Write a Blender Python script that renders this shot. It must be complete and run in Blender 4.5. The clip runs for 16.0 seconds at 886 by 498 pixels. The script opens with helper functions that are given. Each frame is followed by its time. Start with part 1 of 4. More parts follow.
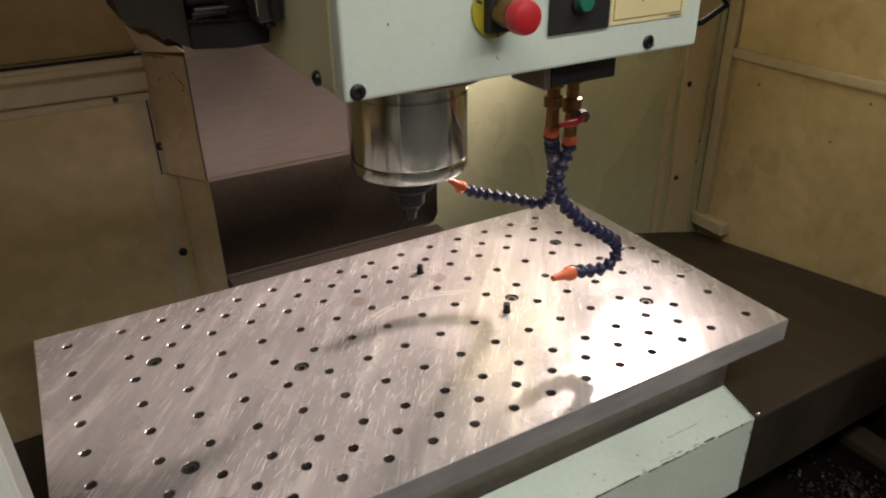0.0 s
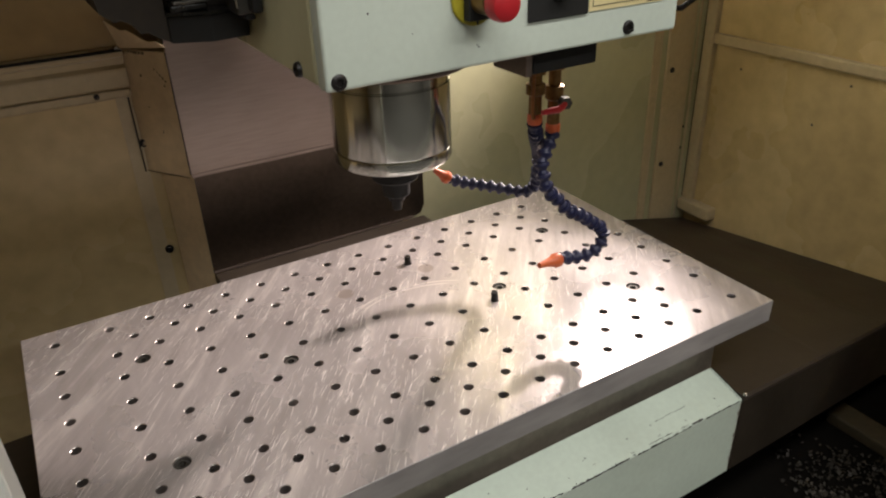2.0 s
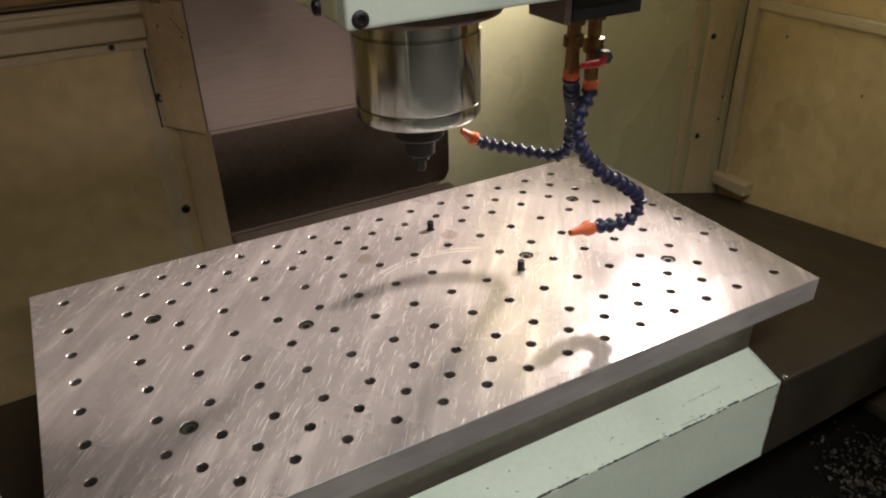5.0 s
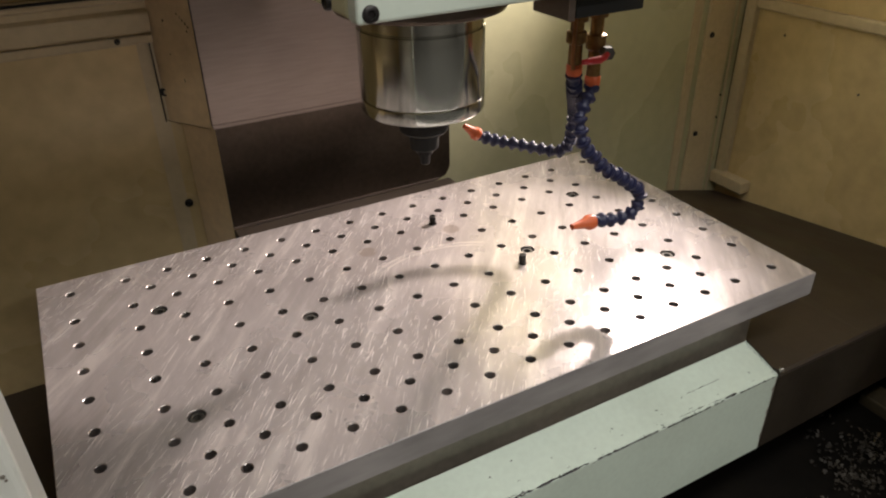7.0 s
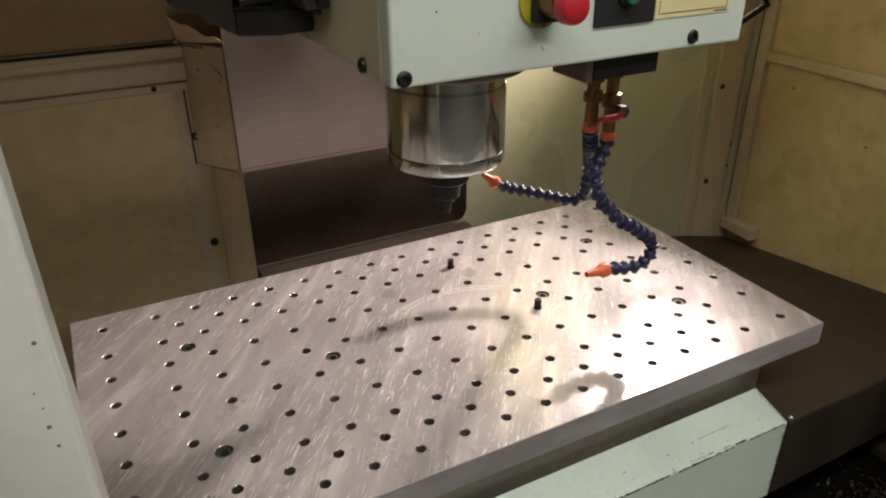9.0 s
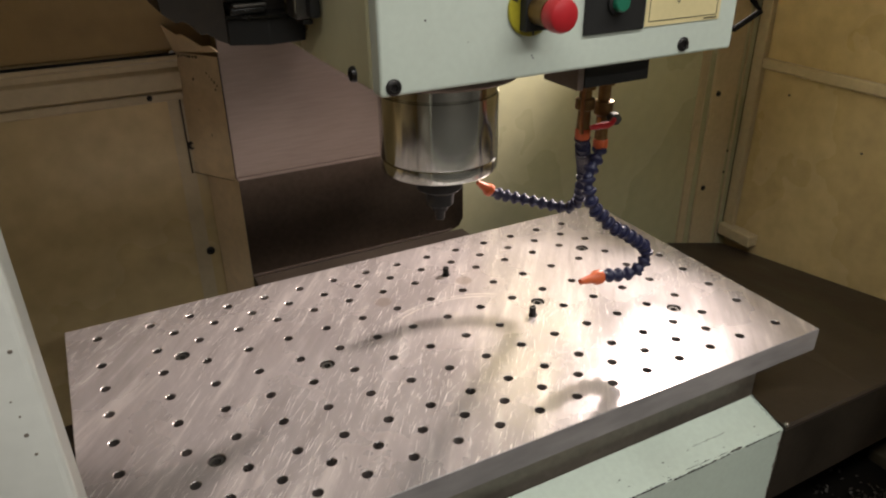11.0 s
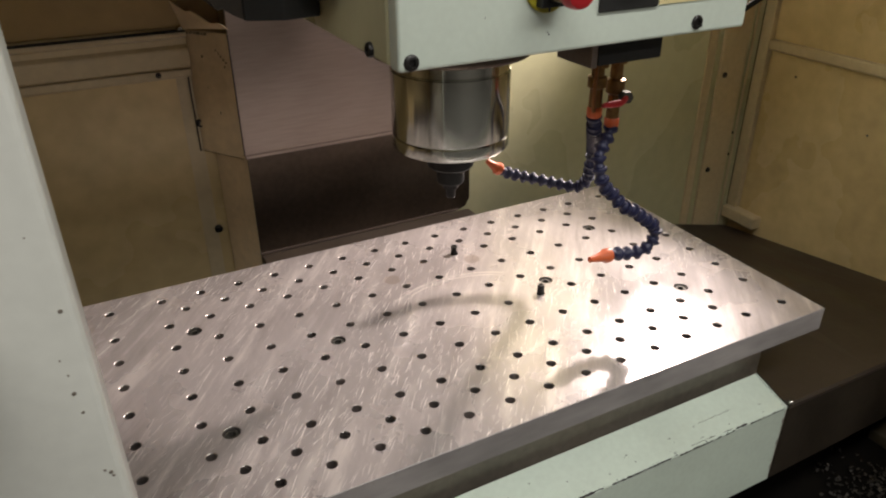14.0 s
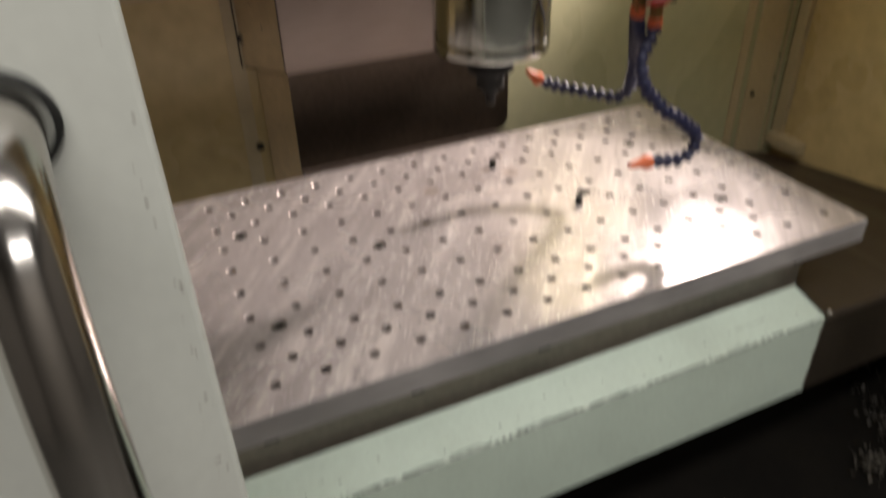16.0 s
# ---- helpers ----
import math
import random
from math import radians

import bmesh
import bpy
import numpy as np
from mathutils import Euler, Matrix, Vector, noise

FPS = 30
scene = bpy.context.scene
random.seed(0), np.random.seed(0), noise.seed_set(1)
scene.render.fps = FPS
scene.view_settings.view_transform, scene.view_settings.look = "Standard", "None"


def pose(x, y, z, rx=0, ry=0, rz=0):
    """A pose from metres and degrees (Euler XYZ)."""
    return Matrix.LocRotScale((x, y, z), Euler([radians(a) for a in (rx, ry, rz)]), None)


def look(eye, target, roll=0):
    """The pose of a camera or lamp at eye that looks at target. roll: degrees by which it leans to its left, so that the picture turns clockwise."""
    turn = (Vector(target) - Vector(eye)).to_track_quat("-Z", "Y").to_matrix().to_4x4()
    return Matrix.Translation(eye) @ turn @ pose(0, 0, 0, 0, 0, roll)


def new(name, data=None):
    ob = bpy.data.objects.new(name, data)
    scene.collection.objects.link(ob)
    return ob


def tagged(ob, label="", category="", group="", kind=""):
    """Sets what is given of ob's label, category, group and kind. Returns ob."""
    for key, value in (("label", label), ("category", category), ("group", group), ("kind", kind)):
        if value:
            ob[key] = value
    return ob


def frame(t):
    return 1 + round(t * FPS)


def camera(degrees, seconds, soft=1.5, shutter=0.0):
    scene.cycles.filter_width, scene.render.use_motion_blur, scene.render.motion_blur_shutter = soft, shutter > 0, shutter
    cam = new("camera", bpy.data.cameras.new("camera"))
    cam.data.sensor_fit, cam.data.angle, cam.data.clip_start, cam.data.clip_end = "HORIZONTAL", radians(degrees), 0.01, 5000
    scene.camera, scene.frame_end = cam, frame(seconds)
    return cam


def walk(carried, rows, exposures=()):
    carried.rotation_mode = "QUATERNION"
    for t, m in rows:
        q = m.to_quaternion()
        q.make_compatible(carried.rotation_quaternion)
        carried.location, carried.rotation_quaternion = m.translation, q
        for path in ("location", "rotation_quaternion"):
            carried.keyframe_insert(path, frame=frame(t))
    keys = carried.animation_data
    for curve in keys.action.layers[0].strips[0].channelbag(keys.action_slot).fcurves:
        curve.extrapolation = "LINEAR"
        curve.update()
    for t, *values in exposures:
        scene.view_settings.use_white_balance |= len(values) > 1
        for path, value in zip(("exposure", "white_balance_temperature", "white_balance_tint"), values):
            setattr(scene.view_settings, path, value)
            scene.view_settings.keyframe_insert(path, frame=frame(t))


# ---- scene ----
cam = camera(63.3, 16.0, soft=2.1, shutter=1.0)
# seconds, eye x y z, tilt, roll, yaw
ROWS = [
    (0, -0.3378, -0.6960, 1.4777, 62.02, 0.99, -29.36),
    (0.5, -0.3358, -0.6966, 1.4793, 62.08, 1.00, -29.45),
    (1, -0.3337, -0.6957, 1.4785, 61.89, 1.24, -29.81),
    (1.5, -0.3384, -0.6976, 1.4741, 61.56, 1.56, -30.47),
    (2, -0.3371, -0.7009, 1.4755, 61.41, 1.79, -30.77),
    (2.5, -0.3327, -0.7006, 1.4770, 61.20, 1.91, -30.91),
    (3, -0.3335, -0.6992, 1.4765, 61.20, 2.09, -30.70),
    (3.5, -0.3297, -0.6943, 1.4726, 61.11, 2.38, -30.62),
    (3.8, -0.3290, -0.6781, 1.4612, 61.49, 1.60, -28.92),
    (4, -0.3295, -0.6710, 1.4476, 60.26, 1.22, -28.57),
    (4.5, -0.3221, -0.6621, 1.4400, 59.45, 1.21, -28.40),
    (4.7, -0.3210, -0.6660, 1.4406, 59.54, 1.35, -28.45),
    (6.8, -0.3354, -0.6741, 1.4411, 59.09, 0.98, -28.52),
    (7, -0.3352, -0.6759, 1.4419, 59.36, 0.96, -28.59),
    (7.5, -0.3387, -0.6748, 1.4501, 59.47, 0.98, -28.08),
    (8, -0.3451, -0.6858, 1.4688, 62.59, 0.17, -28.07),
    (8.5, -0.3526, -0.6856, 1.4652, 62.26, 0.45, -27.58),
    (8.7, -0.3572, -0.6905, 1.4677, 62.22, 0.41, -27.40),
    (10.8, -0.3512, -0.6960, 1.4680, 62.99, 0.63, -27.60),
    (11, -0.3496, -0.6970, 1.4677, 62.90, 0.67, -27.43),
    (11.5, -0.3501, -0.6946, 1.4659, 62.74, 0.78, -27.41),
    (12, -0.3516, -0.6964, 1.4665, 62.78, 0.71, -27.43),
    (12.5, -0.3521, -0.6979, 1.4633, 62.64, 0.67, -27.61),
    (13, -0.3583, -0.6981, 1.4636, 61.99, 0.32, -27.74),
    (13.5, -0.3603, -0.7000, 1.4631, 61.74, 0.55, -27.28),
    (14, -0.3659, -0.6980, 1.4650, 61.54, 0.36, -27.37),
    (14.5, -0.3705, -0.7097, 1.4677, 61.52, 0.24, -26.70),
    (15, -0.3775, -0.7092, 1.4611, 61.29, 0.59, -26.71),
    (15.5, -0.3849, -0.7120, 1.4497, 60.17, 0.98, -25.98),
    (15.8, -0.3861, -0.7213, 1.4424, 59.42, 1.24, -24.61),
    (16, -0.3871, -0.7278, 1.4282, 57.35, 1.44, -24.80),
]
walk(cam, [(t, pose(*row)) for t, *row in ROWS])

# ---------------------------------------------------------------- light
world = bpy.data.worlds.new("shop_air")
scene.world = world
world.use_nodes = True
world.node_tree.nodes["Background"].inputs[0].default_value = (1.0, 0.94, 0.86, 1)
world.node_tree.nodes["Background"].inputs[1].default_value = 0.2
scene.view_settings.exposure = 0.0

LAMP = Vector((0.720, 0.278, 1.510))
AIM = Vector((-0.08, -0.20, 0.95))


def lamp_light(power, wide, blend, soft, aim):
    data = bpy.data.lights.new("work_lamp_light", "SPOT")
    data.energy, data.color, data.shadow_soft_size = power, (1.0, 0.86, 0.80), soft
    data.spot_size, data.spot_blend = radians(wide), blend
    ob = new("work_lamp_light", data)
    ob.matrix_world = look(LAMP, aim)
    return ob


def ceiling_tube_light(x, y, power):
    data = bpy.data.lights.new("ceiling_tube_light", "AREA")
    data.shape, data.size, data.size_y = "RECTANGLE", 1.2, 0.30
    data.energy, data.color = power, (1.0, 0.965, 0.925)
    ob = new("ceiling_tube_light", data)
    ob.matrix_world = pose(x, y, 2.88)
    return ob


# the beam and the spill of the work lamp, and the shop's tubes
lamp_light(20.0, 49, 0.35, 0.007, AIM)
lamp_light(62.0, 97, 0.85, 0.042, (-0.80, 0.40, 1.07))
TUBES = ((-0.85, -1.15, 18.5), (0.45, -1.15, 18.5), (1.75, -1.15, 12.0), (-0.20, -3.0, 20.0), (1.10, -3.0, 20.0))
for tube_x, tube_y, tube_power in TUBES:
    ceiling_tube_light(tube_x, tube_y, tube_power)

# ---------------------------------------------------------------- materials


def mat(name, base, rough=0.5, metal=0.0, vary=0.15, scale=6.0, grain=120.0, bump=0.05, stretch=(1, 1, 1), tint=None, stain=0.0, rvary=0.12, coat=0.0):
    """Principled surface with slow blotches, fine grain, optional brown stain and bump."""
    m = bpy.data.materials.new(name)
    m.use_nodes = True
    nt = m.node_tree
    n, l = nt.nodes, nt.links
    b = n["Principled BSDF"]
    b.inputs["Metallic"].default_value = metal
    b.inputs["Coat Weight"].default_value = coat
    tc = n.new("ShaderNodeTexCoord")
    mp = n.new("ShaderNodeMapping")
    mp.inputs["Scale"].default_value = stretch
    l.new(tc.outputs["Object"], mp.inputs[0])
    big = n.new("ShaderNodeTexNoise")
    big.inputs["Scale"].default_value, big.inputs["Detail"].default_value = scale, 5
    l.new(tc.outputs["Object"], big.inputs["Vector"])
    fine = n.new("ShaderNodeTexNoise")
    fine.inputs["Scale"].default_value, fine.inputs["Detail"].default_value = grain, 3
    l.new(mp.outputs[0], fine.inputs["Vector"])
    ramp = n.new("ShaderNodeMapRange")
    ramp.inputs[3].default_value, ramp.inputs[4].default_value = 1 - vary, 1 + vary
    ramp.inputs[1].default_value, ramp.inputs[2].default_value = 0.3, 0.7
    l.new(big.outputs[0], ramp.inputs[0])
    ramp2 = n.new("ShaderNodeMapRange")
    ramp2.inputs[3].default_value, ramp2.inputs[4].default_value = 1 - vary * 0.5, 1 + vary * 0.5
    ramp2.inputs[1].default_value, ramp2.inputs[2].default_value = 0.3, 0.7
    l.new(fine.outputs[0], ramp2.inputs[0])
    mul = n.new("ShaderNodeMath")
    mul.operation = "MULTIPLY"
    l.new(ramp.outputs[0], mul.inputs[0])
    l.new(ramp2.outputs[0], mul.inputs[1])
    col = n.new("ShaderNodeMix")
    col.data_type, col.blend_type = "RGBA", "MULTIPLY"
    col.inputs[0].default_value = 1
    col.inputs[6].default_value = (*base, 1)
    l.new(mul.outputs[0], col.inputs[7])
    out = col.outputs[2]
    if stain:
        st = n.new("ShaderNodeTexNoise")
        st.inputs["Scale"].default_value, st.inputs["Detail"].default_value, st.inputs["Roughness"].default_value = scale * 0.7, 8, 0.65
        l.new(tc.outputs["Object"], st.inputs["Vector"])
        sr = n.new("ShaderNodeMapRange")
        sr.inputs[1].default_value, sr.inputs[2].default_value, sr.inputs[4].default_value = 0.52, 0.72, stain
        l.new(st.outputs[0], sr.inputs[0])
        sm = n.new("ShaderNodeMix")
        sm.data_type = "RGBA"
        l.new(sr.outputs[0], sm.inputs[0])
        l.new(out, sm.inputs[6])
        sm.inputs[7].default_value = (*(tint or (0.12, 0.07, 0.03)), 1)
        out = sm.outputs[2]
    l.new(out, b.inputs["Base Color"])
    rr = n.new("ShaderNodeMapRange")
    rr.inputs[1].default_value, rr.inputs[2].default_value = 0.3, 0.7
    rr.inputs[3].default_value, rr.inputs[4].default_value = max(0.02, rough - rvary), min(1, rough + rvary)
    l.new(big.outputs[0], rr.inputs[0])
    l.new(rr.outputs[0], b.inputs["Roughness"])
    if bump:
        bp = n.new("ShaderNodeBump")
        bp.inputs["Strength"].default_value, bp.inputs["Distance"].default_value = bump, 0.002
        l.new(fine.outputs[0], bp.inputs["Height"])
        l.new(bp.outputs[0], b.inputs["Normal"])
    return m




def plate_material():
    """Face-milled steel: directional scratches, coolant rings and brown spots on its top."""
    m = mat("milled_steel", (0.51, 0.462, 0.452), 0.27, 0.48, 0.07, 9, 170, 0.03, (1, 0.15, 1), rvary=0.06)
    nt = m.node_tree
    n, l = nt.nodes, nt.links
    b = n["Principled BSDF"]
    base, rough = b.inputs["Base Color"].links[0].from_socket, b.inputs["Roughness"].links[0].from_socket
    tc = n.new("ShaderNodeTexCoord")

    def math_node(op, x, y=None, z=None):
        k = n.new("ShaderNodeMath")
        k.operation = op
        for i, v in enumerate((x, y, z)):
            if v is None:
                continue
            if isinstance(v, (int, float)):
                k.inputs[i].default_value = v
            else:
                l.new(v, k.inputs[i])
        return k.outputs[0]

    def ramp(v, lo, hi, a=0.0, c=1.0):
        k = n.new("ShaderNodeMapRange")
        k.interpolation_type = "SMOOTHSTEP"
        for i, x in enumerate((lo, hi, a, c)):
            k.inputs[i + 1].default_value = x
        l.new(v, k.inputs[0])
        return k.outputs[0]

    def tinted(socket, factor, colour):
        k = n.new("ShaderNodeMix")
        k.data_type = "RGBA"
        l.new(factor, k.inputs[0])
        l.new(socket, k.inputs[6])
        k.inputs[7].default_value = (*colour, 1)
        return k.outputs[2]

    def placed(x, y, turn, sx, sy, wobble=0.0):
        """Coordinates about a centre, turned and scaled, with their length."""
        src = tc.outputs["Object"]
        if wobble:
            w = n.new("ShaderNodeTexNoise")
            w.inputs["Scale"].default_value = 28
            l.new(tc.outputs["Object"], w.inputs["Vector"])
            k = n.new("ShaderNodeVectorMath")
            k.operation = "MULTIPLY_ADD"
            l.new(w.outputs["Color"], k.inputs[0])
            k.inputs[1].default_value = (wobble, wobble, 0)
            l.new(src, k.inputs[2])
            src = k.outputs[0]
        mp = n.new("ShaderNodeMapping")
        mp.vector_type = "TEXTURE"
        mp.inputs["Location"].default_value = (x + wobble / 2, y + wobble / 2, 0.95)
        mp.inputs["Rotation"].default_value = (0, 0, radians(turn))
        mp.inputs["Scale"].default_value = (sx, sy, 1)
        l.new(src, mp.inputs[0])
        ln = n.new("ShaderNodeVectorMath")
        ln.operation = "LENGTH"
        l.new(mp.outputs[0], ln.inputs[0])
        sep = n.new("ShaderNodeSeparateXYZ")
        l.new(mp.outputs[0], sep.inputs[0])
        return sep.outputs, ln.outputs["Value"]

    # two sets of fine scratches
    marks = None
    for turn, scale, cut in ((48, 42, 0.630), (58, 34, 0.645), (30, 50, 0.67)):
        mp = n.new("ShaderNodeMapping")
        mp.vector_type = "TEXTURE"
        mp.inputs["Rotation"].default_value = (0, 0, radians(turn))
        mp.inputs["Scale"].default_value = (1.5, 1 / 14, 1)
        l.new(tc.outputs["Object"], mp.inputs[0])
        t = n.new("ShaderNodeTexNoise")
        t.inputs["Scale"].default_value, t.inputs["Detail"].default_value, t.inputs["Roughness"].default_value = scale, 2, 0.6
        l.new(mp.outputs[0], t.inputs["Vector"])
        k = ramp(t.outputs[0], cut, cut + 0.05)
        marks = k if marks is None else math_node("MAXIMUM", marks, k)
    where = n.new("ShaderNodeTexNoise")
    where.inputs["Scale"].default_value = 6
    l.new(tc.outputs["Object"], where.inputs["Vector"])
    sep = n.new("ShaderNodeSeparateXYZ")
    l.new(tc.outputs["Object"], sep.inputs[0])
    marks = math_node("MULTIPLY", marks, math_node("MULTIPLY", ramp(where.outputs[0], 0.36, 0.58), ramp(sep.outputs[0], 0.25, -0.1, 0.25, 1.0)))
    mp = n.new("ShaderNodeMapping")
    mp.vector_type = "TEXTURE"
    mp.inputs["Rotation"].default_value = (0, 0, radians(52))
    mp.inputs["Scale"].default_value = (1.6, 0.22, 1)
    l.new(tc.outputs["Object"], mp.inputs[0])
    haze = n.new("ShaderNodeTexNoise")
    haze.inputs["Scale"].default_value, haze.inputs["Detail"].default_value, haze.inputs["Roughness"].default_value = 13, 6, 0.62
    l.new(mp.outputs[0], haze.inputs["Vector"])
    base = tinted(base, ramp(haze.outputs[0], 0.48, 0.70, 0.0, 0.75), (0.82, 0.755, 0.72))
    base = tinted(base, ramp(haze.outputs[0], 0.46, 0.28, 0.0, 0.60), (0.33, 0.29, 0.275))
    out = tinted(base, math_node("MULTIPLY", marks, 0.85), (0.98, 0.92, 0.89))
    # a thin tide mark and two brown spots
    (u, v, _), ln = placed(0.030, -0.075, 0, 0.142, 0.142)
    line = ramp(math_node("ABSOLUTE", math_node("SUBTRACT", math_node("ABSOLUTE", math_node("SUBTRACT", ln, 1.0)), 0.025)), 0.014, 0.004)
    line = math_node("MULTIPLY", line, math_node("MULTIPLY", ramp(v, 0.82, 0.88), 1.0))
    out = tinted(out, math_node("MULTIPLY", line, 0.80), (0.92, 0.86, 0.80))
    (u, v, _), ln = placed(0.0290, -0.0640, 0, 0.0640, 0.0640)
    line = math_node("MULTIPLY", ramp(math_node("ABSOLUTE", math_node("SUBTRACT", ln, 1.0)), 0.05, 0.012), ramp(v, -0.45, -0.70))
    out = tinted(out, math_node("MULTIPLY", line, 0.35), (0.88, 0.82, 0.76))
    for x, y in ((0.091, 0.100), (-0.036, 0.101)):
        _, ln = placed(x, y, 0, 0.0125, 0.0125, 0.004)
        out = tinted(out, ramp(ln, 1.05, 0.85, 0.0, 0.45), (0.24, 0.17, 0.12))
    l.new(out, b.inputs["Base Color"])
    l.new(math_node("ADD", rough, math_node("MULTIPLY", marks, 0.15)), b.inputs["Roughness"])
    return m


M_PLATE = plate_material()
M_PLATE_SIDE = mat("sawn_steel", (0.36, 0.335, 0.325), 0.60, 0.5, 0.2, 9, 90, 0.08, (0.2, 1, 1))
M_HOLE = mat("threaded_steel", (0.40, 0.36, 0.34), 0.34, 0.9, 0.2, 30, 300, 0.1)
M_BLACKSTEEL = mat("black_oxide_steel", (0.018, 0.016, 0.015), 0.38, 0.3, 0.3, 30, 200, 0.05)
M_HEAD = mat("pale_green_enamel", (0.575, 0.645, 0.56), 0.42, 0.0, 0.05, 5, 150, 0.02, stain=0.06)
M_CAST = mat("chipped_green_enamel", (0.50, 0.575, 0.49), 0.45, 0.0, 0.07, 7, 150, 0.04, stain=0.10)
M_WALL = mat("yellowed_cream_enamel", (0.55, 0.43, 0.225), 0.30, 0.0, 0.18, 1.7, 30, 0.006, stain=0.42, tint=(0.20, 0.14, 0.06))
M_BACK = mat("greyed_cream_enamel", (0.50, 0.49, 0.315), 0.30, 0.0, 0.08, 1.6, 40, 0.008, stain=0.15, tint=(0.20, 0.14, 0.06))
M_FLANK = mat("cream_flank_enamel", (0.70, 0.57, 0.385), 0.38, 0.0, 0.12, 5, 80, 0.02, stain=0.4, tint=(0.24, 0.16, 0.08))
M_WORN = mat("worn_dark_steel", (0.09, 0.085, 0.075), 0.45, 0.6, 0.2, 30, 120, 0.04)
M_TRIM = mat("cream_trim_enamel", (0.50, 0.415, 0.265), 0.38, 0.0, 0.12, 4, 80, 0.02, stain=0.25, tint=(0.20, 0.14, 0.06))
M_STAINLESS = mat("brushed_stainless", (0.30, 0.245, 0.215), 0.36, 0.85, 0.12, 5, 260, 0.004, (0.1, 1, 1))
M_DARKCOVER = mat("dark_cover_steel", (0.100, 0.078, 0.060), 0.30, 0.85, 0.2, 4, 120, 0.008)
M_WAY = mat("grey_sheet_steel", (0.036, 0.0265, 0.0185), 0.50, 0.1, 0.2, 4, 100, 0.04, stain=0.3, tint=(0.07, 0.05, 0.03))


M_CHROME = mat("bright_steel", (0.58, 0.55, 0.52), 0.2, 1.0, 0.06, 12, 300, 0.02, rvary=0.05)
M_TURNED = mat("ground_steel", (0.52, 0.53, 0.485), 0.14, 1.0, 0.04, 12, 300, 0.0, rvary=0.02)
_shader = M_TURNED.node_tree.nodes["Principled BSDF"]
_shader.inputs["Anisotropic"].default_value, _shader.inputs["Anisotropic Rotation"].default_value = 0.95, 0.25
_tangent = M_TURNED.node_tree.nodes.new("ShaderNodeTangent")
_tangent.direction_type, _tangent.axis = "RADIAL", "Z"
M_TURNED.node_tree.links.new(_tangent.outputs[0], _shader.inputs["Tangent"])
# darker and browner than the panel below the rail
M_BROWN = mat("brown_upper_panel", (0.30, 0.20, 0.075), 0.4, 0.0, 0.15, 2, 40, 0.01, stain=0.3)
M_DUST = mat("dusty_swarf", (0.045, 0.038, 0.028), 0.6, 0.3, 0.3, 40, 200, 0.05)
M_TUBE = mat("polished_chrome", (0.52, 0.49, 0.46), 0.17, 1.0, 0.03, 10, 100, 0.0, rvary=0.03)
M_BLACK = mat("black_plastic", (0.009, 0.009, 0.008), 0.66, 0.0, 0.3, 20, 150, 0.04)
M_RED = mat("red_plastic", (0.43, 0.014, 0.020), 0.36, 0.0, 0.08, 20, 200, 0.01)
M_YELLOW = mat("yellow_plastic", (0.42, 0.37, 0.03), 0.4, 0.0, 0.12, 20, 200, 0.02)
M_GREEN = mat("green_plastic", (0.015, 0.15, 0.085), 0.3, 0.0, 0.1, 20, 200, 0.01)
M_LABEL = mat("yellowed_label", (0.72, 0.62, 0.33), 0.5, 0.0, 0.05, 12, 200, 0.0)
M_INK = mat("black_print", (0.03, 0.03, 0.02), 0.5, 0.0, 0.1, 12, 200, 0.0)
M_BRASS = mat("tarnished_brass", (0.21, 0.125, 0.050), 0.44, 1.0, 0.3, 40, 200, 0.05)
M_COPPER = mat("copper_pipe", (0.30, 0.14, 0.06), 0.42, 1.0, 0.2, 40, 200, 0.03)
M_BLUE = mat("blue_hose_plastic", (0.013, 0.015, 0.050), 0.48, 0.0, 0.15, 40, 200, 0.02)
M_ORANGE = mat("orange_nozzle_plastic", (0.58, 0.115, 0.032), 0.4, 0.0, 0.1, 40, 200, 0.02)
M_LEVER = mat("red_lever_vinyl", (0.42, 0.016, 0.022), 0.35, 0.0, 0.1, 40, 200, 0.02)
M_DOOR = mat("grey_green_door_enamel", (0.60, 0.61, 0.555), 0.40, 0.0, 0.05, 5, 150, 0.02, stain=0.05)
M_RUST = mat("table_side_iron", (0.23, 0.20, 0.165), 0.5, 0.4, 0.2, 8, 100, 0.05, stain=0.3)
# near-black with weak gloss: the shade under the table is in the colour
M_TRAY = mat("shaded_black_steel", (0.0045, 0.0036, 0.0025), 0.8, 0.0, 0.4, 8, 90, 0.1)
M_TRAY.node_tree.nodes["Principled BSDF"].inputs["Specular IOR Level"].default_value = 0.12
# darker copy of the way cover steel, holding the skirt's shade
M_SKIRT = mat("shaded_brown_sheet", (0.024, 0.018, 0.012), 0.6, 0.0, 0.3, 6, 90, 0.05)
# also carries painted shade: changer wing, its recess, the line beside the column
M_DARKBROWN = mat("dark_brown_matte", (0.022, 0.016, 0.010), 0.62, 0.1, 0.3, 18, 120, 0.06)
M_GLOSS = mat("oily_black_plastic", (0.012, 0.012, 0.011), 0.28, 0.0, 0.3, 20, 150, 0.03)
# weak gloss, so the front tubes leave the skirt dark
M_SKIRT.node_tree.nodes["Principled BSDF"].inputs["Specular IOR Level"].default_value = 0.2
M_CHIP = mat("aluminium_swarf", (0.045, 0.040, 0.033), 0.6, 0.4, 0.3, 60, 200, 0.05)
# bar colour held dark, with the tray's shade in it
M_STRIP = mat("shaded_olive_bar", (0.05, 0.038, 0.018), 0.7, 0.0, 0.25, 12, 90, 0.05, stain=0.3)
